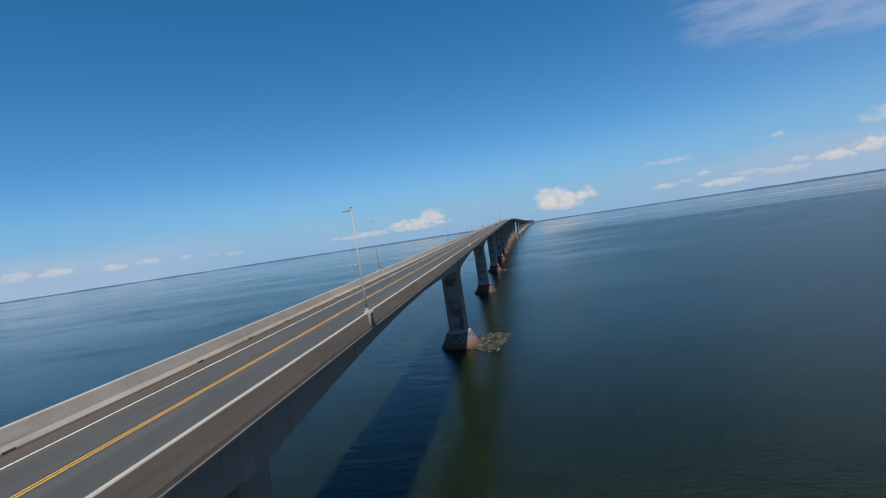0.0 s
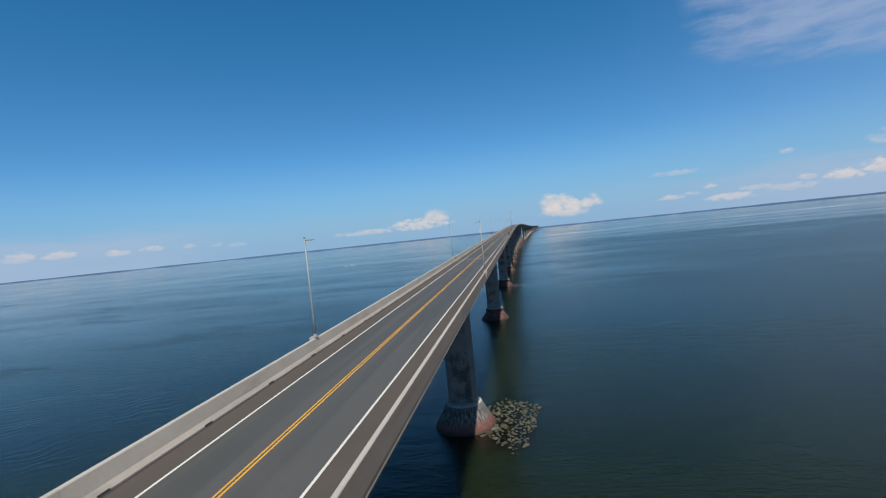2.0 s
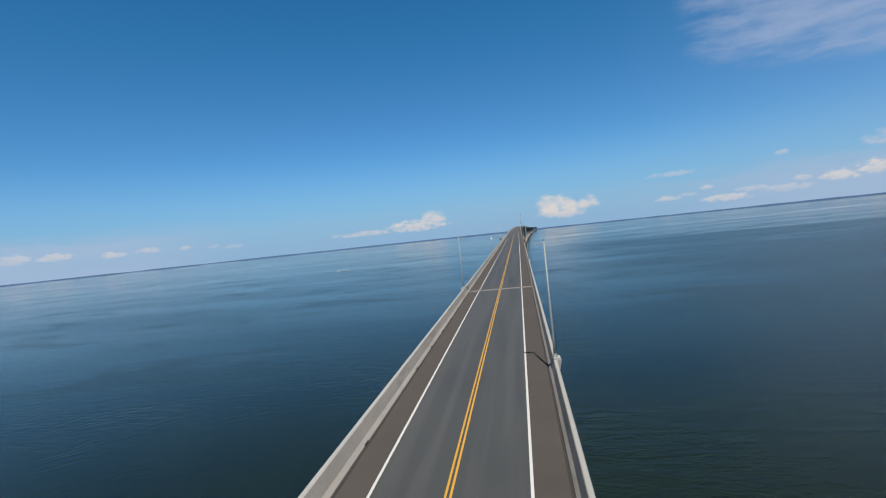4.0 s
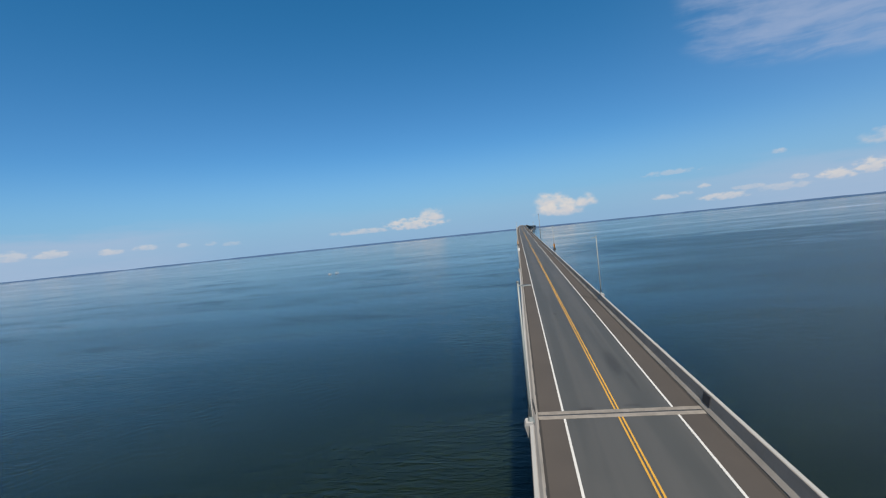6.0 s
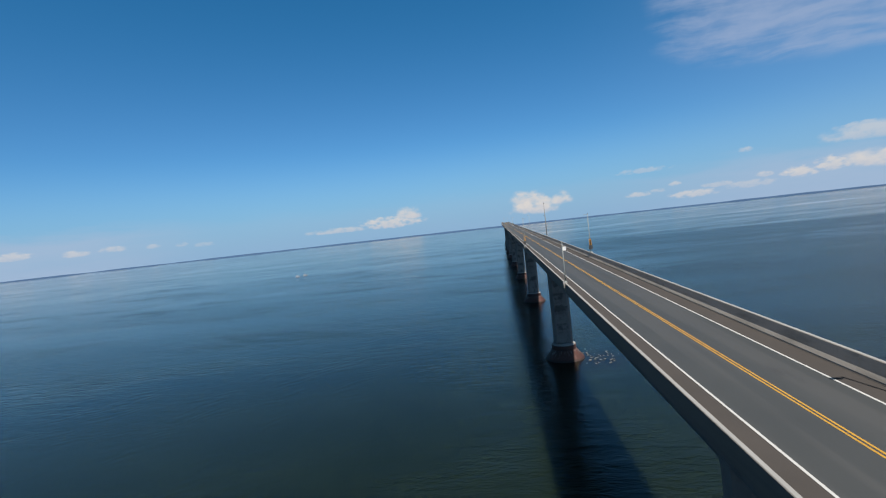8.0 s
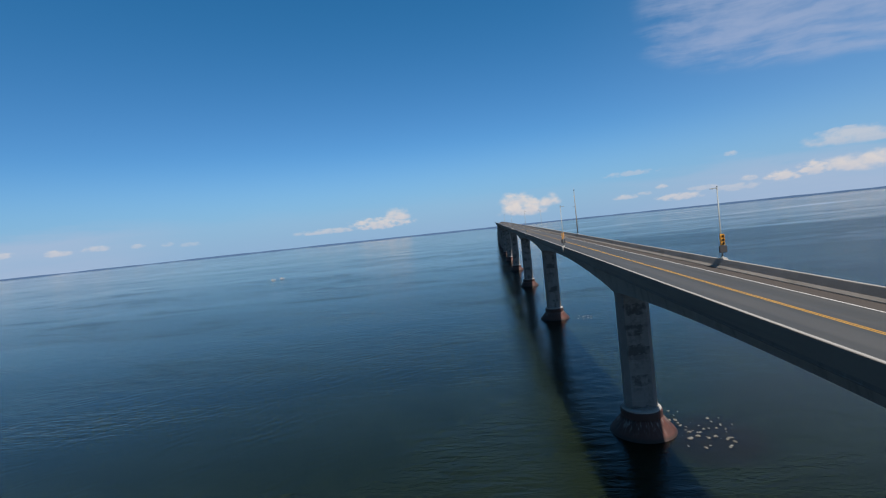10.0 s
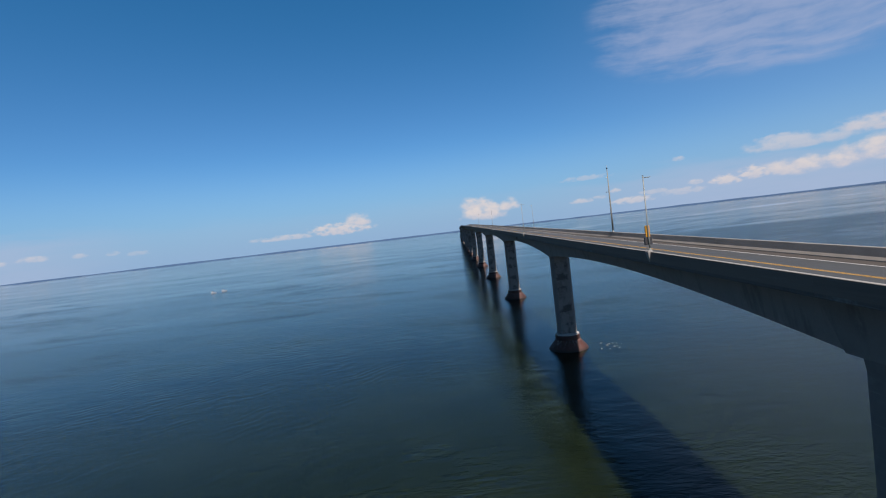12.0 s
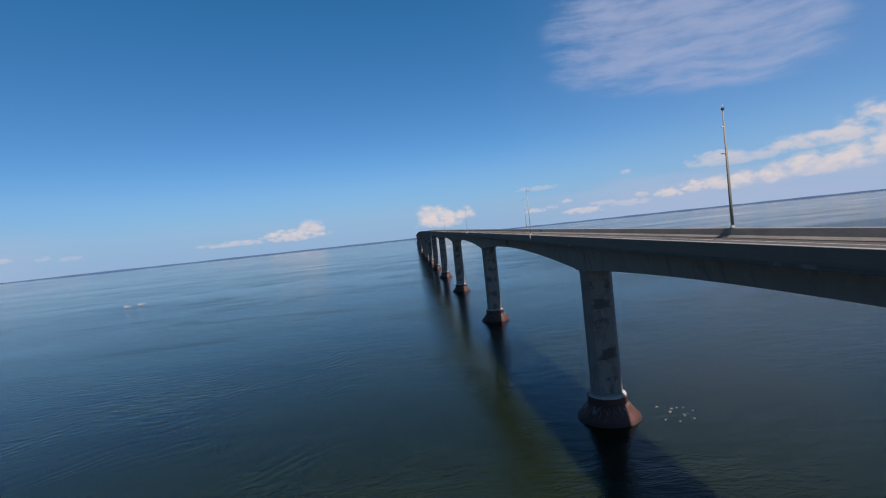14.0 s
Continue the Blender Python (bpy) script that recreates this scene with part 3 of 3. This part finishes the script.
def barrier_section(s):
    pts = [(FOOT, -0.06), (FOOT, 0.07), (FOOT + 0.16, 0.33), (TOP_IN - 0.02, 1.06), (TOP_IN + 0.02, 1.1), (TOP_OUT - 0.02, 1.1), (TOP_OUT + 0.01, 1.06), (EDGE, -0.06)]
    return [(s * x, z) for x, z in pts]


def girder_depth(d, half, mid, end):
    return mid + (end - mid) * (abs(d) / half) ** 2


def build_span(y0, y1):
    half, centre = (y1 - y0) / 2, (y0 + y1) / 2
    big = half > 60
    mid, end = (4.5, 13.0) if big else (2.9, 4.9)
    span = tagged(new("bridge_span"), "grey concrete box girder span with a haunched underside", "bridge span", "spans of the bridge")
    gap = 0.015
    ys = stations(y0 + gap, y1 - gap, 12.0 if big else 3.1)
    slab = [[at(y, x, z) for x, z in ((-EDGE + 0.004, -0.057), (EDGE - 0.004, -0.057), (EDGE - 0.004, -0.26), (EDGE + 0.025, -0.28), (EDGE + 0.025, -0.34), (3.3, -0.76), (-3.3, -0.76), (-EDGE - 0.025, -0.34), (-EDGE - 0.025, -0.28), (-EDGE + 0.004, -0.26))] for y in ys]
    part("deck_slab", mesh_from("deck_slab", *loft(slab), SHADED_STAINED), span)
    box = []
    for y in ys:
        d = girder_depth(y - centre, half, mid, end)
        box.append([at(y, x, z) for x, z in ((-3.1, -0.74), (3.1, -0.74), (2.55, -d), (-2.55, -d))])
    part("girder", mesh_from("girder", *loft(box), GIRDER), span, "stained grey concrete box girder")
    for s in (-1, 1):
        cuts = 1 if big else 3
        for i in range(cuts):
            a, b2 = y0 + (y1 - y0) * i / cuts + 0.005, y0 + (y1 - y0) * (i + 1) / cuts - 0.005
            rings = [[at(y, x, z) for x, z in barrier_section(s)] for y in stations(a, b2, 12.0)]
            me = mesh_from("barrier", *loft(rings), CONCRETE)
            me.materials.append(PALE)
            me.materials.append(PARAPET)
            for p in me.polygons:
                mid_x = sum(me.vertices[v].co.x - axis_x(me.vertices[v].co.y) for v in p.vertices) / len(p.vertices)
                if p.normal.z > 0.9:
                    p.material_index = 1
                elif p.normal.x * s > 0.9 and abs(mid_x) > TOP_OUT:
                    p.material_index = 2
            part("barrier", me, span, "concrete parapet barrier with a sloped foot")
    if y0 < 592.3 < y1:
        pipe = tube([at(592.3, -3.5, -0.55), at(592.3, -3.22, -0.85), at(592.3, -3.12, -1.6), at(592.35, -3.0, -2.5)], [0.1, 0.13, 0.13, 0.1])
        part("drain_pipe", mesh_from("drain_pipe", *pipe, DARK), span, "black drain pipe down the girder")
    if 50 < y0 < 700:
        first = math.ceil(y0 / 6.6)
        for i in range(first, int(y1 / 6.6)):
            me = mesh_from("drain", *loft([[at(y, -x, z) for x, z in ((FOOT - 0.03, 0.002), (FOOT + 0.03, 0.002), (FOOT + 0.05, 0.12), (FOOT - 0.006, 0.11))] for y in (i * 6.6 - 0.3, i * 6.6 + 0.3)]), DARK)
            part("drain", me, span, "dark scupper at the barrier foot")
    return span


for a, b2 in zip(piers[:-1], piers[1:]):
    build_span(a, b2)


# ---- piers ----
def octagon(a, b2, chamfer, z):
    c = chamfer
    return [(a, -b2 + c, z), (a, b2 - c, z), (a - c, b2, z), (-a + c, b2, z), (-a, b2 - c, z), (-a, -b2 + c, z), (-a + c, -b2, z), (a - c, -b2, z)]


def circle(r, z, sides=24, squash=1.0):
    return [(r * math.cos(2 * math.pi * i / sides), squash * r * math.sin(2 * math.pi * i / sides), z) for i in range(sides)]


def build_pier(y, k=1.0, end=4.9, bare=False):
    pier = tagged(new("bridge_pier"), "stained grey concrete pier on a rusty red cone in the sea", "bridge pier", "piers under the bridge")
    pier.location = (axis_x(y) + (0.3 if bare else 0.0), y, 0)
    top = deck_z(y) - end + 0.05
    rings = [octagon(2.42 * k, 1.42 * k, 0.72 * k, 3.8), octagon(2.38 * k, 1.38 * k, 0.72 * k, 6.5), octagon(2.38 * k, 1.38 * k, 0.72 * k, top - 0.9), octagon(2.46 * k, 1.46 * k, 0.72 * k, top - 0.12), octagon(2.42 * k, 1.42 * k, 0.7 * k, top)]
    part("shaft", mesh_from("shaft", *loft(rings), SHAFT), pier, "octagonal concrete shaft with dark repair patches")
    ledge = [circle(3.0 * k, 3.70), circle(3.0 * k, 3.84), circle(2.6 * k, 4.02)]
    part("ledge", mesh_from("ledge", *loft(ledge), LEDGE), pier, "bird-whitened ledge")
    if not bare:
        collar = [circle(3.06 * k, 2.5), circle(3.14 * k, 2.62), circle(3.14 * k, 3.56), circle(3.0 * k, 3.71)]
        part("collar", mesh_from("collar", *loft(collar), COLLAR), pier, "dark rusty collar")
        cone = [circle(5.7 * k, -1.2, 40), circle(5.02 * k, 0.0, 40), circle(4.86 * k, 0.3, 40), circle(4.6 * k, 0.62, 40), circle(4.1 * k, 1.2, 40), circle(3.5 * k, 1.95, 40), circle(3.1 * k, 2.55, 40)]
    else:
        cone = [circle(5.8 * k, -1.2, 40), circle(5.1 * k, 0.0, 40), circle(4.9 * k, 0.4, 40), circle(4.6 * k, 0.95, 40), circle(4.15 * k, 1.7, 40), circle(3.5 * k, 2.8, 40), circle(3.05 * k, 3.72, 40)]
    part("ice_cone", mesh_from("ice_cone", *loft(cone), FADED if k > 1.1 else WHITENED if bare else RUST, smooth=True), pier, "rusty red cone with white droppings")
    return pier


def pier_head(pier, y, end):
    """The solid block of girder over a pier, a little proud of the webs."""
    z = deck_z(y)
    for s in (-1, 1):
        ring = []
        for dy, dz in ((-3.4, -1.2), (3.4, -1.2), (2.0, -end + 0.02), (-2.0, -end + 0.02)):
            t2 = (-dz - 0.74) / (end - 0.74)
            ring.append((dy, dz, 3.1 - 0.55 * t2))
        inner = [(s * (x - 0.3), dy, z + dz) for dy, dz, x in ring]
        outer = [(s * (x + 0.012), dy, z + dz) for dy, dz, x in ring]
        part("pier_head", mesh_from("pier_head", *loft([inner, outer]), GIRDER), pier, "stained concrete web block over the shaft")


for y in piers:
    if y <= LAST_SHORT + 1:
        pier_head(build_pier(y, 1.0, 4.9, bare=abs(y - FIRST) < 1), y, 4.9)
    else:
        build_pier(y, 1.4, 13.0)


# ---- expansion joints across the deck ----
def build_joint(y):
    joint = tagged(new("expansion_joint"), "steel expansion joint set in pale concrete across the road", "expansion joint", "joints across the road")
    for a, b2 in ((-0.62, -0.10), (0.10, 0.62)):
        part("header", mesh_from("header", *strip(y + a, y + b2, -FOOT + 0.02, FOOT - 0.02, 0.014, 0.6), HEADER), joint, "pale concrete header")
    for s in (-1, 1):
        ring = [[at(y + d, s * x, z) for x, z in ((FOOT + 0.13, 0.36), (TOP_IN - 0.075, 1.0), (TOP_IN + 0.05, 1.0), (FOOT + 0.26, 0.36))] for d in (-0.55, 0.55)]
        part("cover_plate", mesh_from("cover_plate", *loft(ring), DARK), joint, "dark steel cover plate on the barrier")
    part("seal", mesh_from("seal", *strip(y - 0.1, y + 0.1, -FOOT + 0.02, FOOT - 0.02, 0.010, 0.2), DARK), joint, "dark rubber seal")


for y in (312.8, 590.5, 869.5):
    build_joint(y)


# ---- lamps, mast and signals ----
def build_lamp():
    """A lamp whose foot stands at the origin and whose arm points to -x."""
    lamp = tagged(new("street_lamp"), "slim galvanised street lamp on the bridge barrier", "street lamp", "lamps along the bridge")
    part("pole", mesh_from("pole", *tube([(0, 0, 0), (0, 0, 1.5), (0, 0, 8.6)], [0.092, 0.08, 0.058]), STEEL, smooth=True), lamp)
    foot = part("foot", mesh_from("foot", *tube([(0, 0, 0), (0, 0, 0.05), (0, 0, 0.35)], [0.24, 0.24, 0.13]), STEEL), lamp)
    for bx, by in ((0.17, 0.0), (-0.17, 0.0), (0.0, 0.17), (0.0, -0.17)):
        part("bolt", mesh_from("bolt", *tube([(bx, by, 0.03), (bx, by, 0.14)], [0.025, 0.025], 6), DARK), foot)
    part("arm", mesh_from("arm", *tube([(0, 0, 8.4), (-0.2, 0, 8.43)], [0.05, 0.04]), STEEL), lamp)
    head = [[(-0.2, -0.1, 8.37), (-0.2, 0.1, 8.37), (-0.2, 0.09, 8.43), (-0.2, -0.09, 8.43)], [(-0.27, -0.16, 8.36), (-0.27, 0.16, 8.36), (-0.27, 0.145, 8.44), (-0.27, -0.145, 8.44)], [(-0.68, -0.16, 8.38), (-0.68, 0.16, 8.38), (-0.68, 0.145, 8.45), (-0.68, -0.145, 8.45)], [(-0.82, -0.13, 8.39), (-0.82, 0.13, 8.39), (-0.82, 0.115, 8.425), (-0.82, -0.115, 8.425)]]
    head_mesh = mesh_from("lamp_head", *loft(head), DARK)
    head_mesh.materials.append(STEEL)
    for p in head_mesh.polygons:
        p.material_index = 1 if abs(p.normal.z) < 0.6 else 0      # grey rim round dark faces
    lamp_head = part("lamp_head", head_mesh, lamp, "flat dark lamp head with a grey rim")
    part("cap", mesh_from("cap", *tube([(0, 0, 8.58), (0, 0, 8.6), (0, 0, 8.68), (0, 0, 8.7)], [0.066, 0.078, 0.078, 0.06], 12), STEEL), lamp, "flat grey cap on the pole")
    part("lens", mesh_from("lens", *block(-0.7, -0.32, -0.1, 0.1, 8.352, 8.39, 0.006), LEDGE), lamp_head, "pale glass panel under the lamp head")
    ped = [[(-0.24, -0.38, -0.02), (0.22, -0.38, -0.02), (0.22, 0.38, -0.02), (-0.24, 0.38, -0.02)], [(-0.24, -0.38, -0.2), (0.3, -0.38, -0.2), (0.3, 0.38, -0.2), (-0.24, 0.38, -0.2)], [(-0.1, -0.16, -1.35), (0.06, -0.16, -1.35), (0.06, 0.16, -1.35), (-0.1, 0.16, -1.35)]]
    ped = [[(x + 0.12, y, z + 0.13) for x, y, z in r] for r in ped]
    part("bracket", mesh_from("bracket", *loft(ped), LEDGE), lamp, "pale concrete bracket on the barrier's outer face")
    return lamp


def stand(y, side):
    x, yy, z = at(y, side * 5.75, 1.12)
    return pose(x, yy, z, 0, 0, 0 if side > 0 else 180)


first_lamp = build_lamp()
first_lamp.matrix_world = stand(184.25, 1)
for y in (267.6, 352.0, 435.4):
    copy_thing(first_lamp, stand(y, 1))
copy_thing(first_lamp, stand(604.5, 1))
for y in (142.0, 226.1, 309.3, 477.0):
    copy_thing(first_lamp, stand(y, -1))
for i in range(3):
    copy_thing(first_lamp, stand(560.0 + 84.2 * i, -1))


def build_sign_post(y):
    post = tagged(new("sign_post"), "short grey post with a pale plate on the bridge barrier", "sign post")
    post.matrix_world = stand(y, -1)
    part("pole", mesh_from("pole", *tube([(0, 0, 0), (0, 0, 1.5), (0, 0, 5.9)], [0.09, 0.08, 0.055]), STEEL, smooth=True), post)
    part("foot", mesh_from("foot", *tube([(0, 0, 0), (0, 0, 0.05), (0, 0, 0.3)], [0.24, 0.24, 0.12]), STEEL), post)
    plate = part("plate", mesh_from("plate", *block(-0.5, 0.08, -0.13, -0.07, 4.5, 5.05, 0.015), PLATE), post, "pale rectangular plate")
    part("bar", mesh_from("bar", *block(-0.26, -0.16, -0.136, -0.128, 4.66, 4.9, 0.002), DARK), plate, "dark mark on the plate")
    part("clamp", mesh_from("clamp", *block(-0.05, 0.05, -0.08, 0.02, 4.75, 4.81, 0.01), DARK), post, "steel clamp")
    ped = [[(-0.12, -0.34, 0.11), (0.34, -0.34, 0.11), (0.34, 0.34, 0.11), (-0.12, 0.34, 0.11)], [(-0.12, -0.34, -0.07), (0.4, -0.34, -0.07), (0.4, 0.34, -0.07), (-0.12, 0.34, -0.07)], [(0.02, -0.16, -1.2), (0.18, -0.16, -1.2), (0.18, 0.16, -1.2), (0.02, 0.16, -1.2)]]
    part("bracket", mesh_from("bracket", *loft(ped), LEDGE), post, "pale concrete bracket on the barrier's outer face")


build_sign_post(395.6)


def build_signal(y, side, turn):
    sig = tagged(new("traffic_signal"), "yellow traffic signal head over a black box on a lamp pole", "traffic signal", "signals on the bridge")
    x, yy, z = at(y, side * 5.75, 1.12)
    sig.matrix_world = pose(x, yy, z, 0, 0, turn)
    housing = part("housing", mesh_from("housing", *block(-0.24, 0.24, -0.34, -0.12, 1.62, 2.95, 0.03), AMBER), sig, "yellow three-light housing")
    for i in range(3):
        zc = 2.72 - 0.43 * i
        part("lens", mesh_from("lens", *tube([(0, -0.33, zc), (0, -0.36, zc)], [0.15, 0.15], 16), GLASS), housing, "dark unlit lens")
        arc = [radians(a) for a in range(-20, 201, 20)]
        outer = [[(0.18 * math.cos(a), yv, zc + 0.18 * math.sin(a)) for a in arc] + [(0.165 * math.cos(a), yv, zc + 0.165 * math.sin(a)) for a in arc[::-1]] for yv in (-0.34, -0.58)]
        part("visor", mesh_from("visor", *loft(outer), AMBER), housing, "yellow visor")
    part("box", mesh_from("box", *block(-0.42, 0.42, -0.42, -0.12, 0.75, 1.58, 0.03), DARK), sig, "black control box")
    part("clamp", mesh_from("clamp", *block(-0.05, 0.05, -0.14, 0.0, 1.2, 1.26, 0.01), DARK), sig, "steel clamp")
    part("clamp", mesh_from("clamp", *block(-0.05, 0.05, -0.14, 0.0, 2.4, 2.46, 0.01), DARK), sig, "steel clamp")


build_signal(435.4, 1, 0)
build_signal(477.0, -1, 180)


def build_mast(y):
    mast = tagged(new("instrument_mast"), "tall tapered grey mast with cross arm and weather sensor", "mast")
    x, yy, z = at(y, 5.75, 1.1)
    mast.location = (x, yy, z)
    part("pole", mesh_from("pole", *tube([(0, 0, 0), (0, 0, 4.0), (0, 0, 13.0)], [0.17, 0.15, 0.075], 12), MAST, smooth=True), mast)
    part("foot", mesh_from("foot", *tube([(0, 0, 0), (0, 0, 0.06), (0, 0, 0.3)], [0.3, 0.3, 0.18]), STEEL), mast)
    part("arm", mesh_from("arm", *tube([(0, 0, 8.2), (-0.65, 0, 8.24)], [0.05, 0.05]), DARK), mast, "dark cross arm")
    part("sensor", mesh_from("sensor", *tube([(0, 0, 13.0), (0, 0, 13.05), (0, 0, 13.2), (0, 0, 13.25)], [0.1, 0.18, 0.18, 0.08]), DARK), mast, "dark sensor head")
    part("vane", mesh_from("vane", *tube([(0, 0, 13.2), (0, 0, 13.75)], [0.03, 0.02]), WHITE), mast, "white wind vane")
    part("bracket", mesh_from("bracket", *block(-0.34, -0.06, -0.04, 0.04, 11.1, 11.25, 0.01), WHITE), mast, "small white sensor")


build_mast(520.3)


# ---- stones at the feet of the piers ----
def stone_mesh(seed, size, mat):
    bm = bmesh.new()
    bmesh.ops.create_icosphere(bm, subdivisions=2, radius=1.0)
    cuts = [(Vector((math.sin(seed * 2.1 + i * 1.9), math.cos(seed * 1.3 + i * 2.7), 0.7 * math.sin(seed + i * 1.1))).normalized(), 0.62 + 0.2 * math.sin(seed * 5 + i * 3)) for i in range(7)]
    for v in bm.verts:
        c = v.co.copy()
        for way, far in cuts:      # broken faces
            c -= way * max(0.0, c.dot(way) - far)
        k = 1 + 0.3 * noise.noise(c * 1.3 + Vector((seed * 3.7, 0, 0))) + 0.12 * noise.noise(c * 3.1 + Vector((0, seed, 0)))
        v.co = Vector((c.x * 1.15, c.y * 0.85, c.z * 0.7)) * k * size
    me = bpy.data.meshes.new("stone")
    bm.to_mesh(me)
    bm.free()
    me.materials.append(mat)
    return me


STONES = [stone_mesh(i, 1.0, STONE) for i in range(9)]
PALE_STONES = [stone_mesh(i + 20, 1.0, RUBBLE) for i in range(9)]


def stone_bed(y, label, count, reach, sizes, low, high, seed, stones, spread, lean=0.9):
    rng = random.Random(seed)
    bed = tagged(new("stone_bed"), label, "stone bed")
    bed.location = (axis_x(y), y, 0)
    placed = []
    for _ in range(count * 25):
        if len(placed) >= count:
            break
        a = radians(rng.triangular(*spread))
        edge = reach * (0.82 + 0.28 * noise.noise((a * 1.6, seed, 0.5)))
        d = 4.9 + (edge - 4.9) * rng.random() ** lean
        r = rng.uniform(*sizes) * (1.15 - 0.4 * (d - 4.9) / (reach - 4.9))
        x, dy = d * math.cos(a), d * math.sin(a)
        if d < 4.8 + 0.6 * r or any((x - u) ** 2 + (dy - v) ** 2 < (0.62 * (r + e)) ** 2 for u, v, e in placed):
            continue
        placed.append((x, dy, r))
        ob = part("stone", stones[rng.randrange(9)], bed)
        ob.matrix_local = pose(x, dy, rng.uniform(low, high) * r, rng.uniform(-12, 12), rng.uniform(-12, 12), rng.uniform(0, 360)) @ Matrix.Diagonal((r, r, r, 1))


stone_bed(FIRST, "bed of tan stones breaking the water beside a pier", 230, 14.4, (0.3, 1.1), -0.58, -0.2, 3, STONES, (-54, 62, 2))
stone_bed(NEAR[0], "few pale wet stones awash beside a pier", 44, 16.0, (0.2, 0.75), -0.5, -0.3, 5, PALE_STONES, (-80, 60, -10))
stone_bed(NEAR[1], "few pale wet stones awash beside a pier", 14, 15.5, (0.25, 0.6), -0.5, -0.28, 8, PALE_STONES, (-48, 8, -20), 0.3)


# ---- boats ----
def build_boat(x, y, turn):
    boat = tagged(new("fishing_boat"), "small white fishing boat with a wheelhouse on the sea", "boat", "boats on the sea")
    boat.matrix_world = pose(x, y, 0, 0, 0, turn) @ Matrix.Scale(0.68, 4)
    rings = []
    for u, w, keel, sheer in ((-3.6, 1.15, -0.2, 0.95), (-1.5, 1.35, -0.35, 0.95), (1.0, 1.3, -0.35, 1.1), (2.8, 0.75, -0.25, 1.35), (3.8, 0.06, 0.3, 1.6)):
        rings.append([(u, -w, sheer), (u, -w * 0.85, keel * 0.3), (u, 0, keel), (u, w * 0.85, keel * 0.3), (u, w, sheer)])
    part("hull", mesh_from("hull", *loft(rings), GELCOAT), boat)
    house = part("wheelhouse", mesh_from("wheelhouse", *block(0.2, 2.0, -0.85, 0.85, 0.95, 2.7, 0.08), GELCOAT), boat)
    part("window", mesh_from("window", *block(0.5, 1.7, -0.87, 0.87, 1.9, 2.4, 0.02), DARK), house, "dark wheelhouse windows")
    part("mast", mesh_from("mast", *tube([(0.6, 0, 2.65), (0.6, 0, 4.2)], [0.05, 0.03]), STEEL), boat)


build_boat(-250.8, 885.5, 200)
build_boat(-256.1, 874.9, 190)
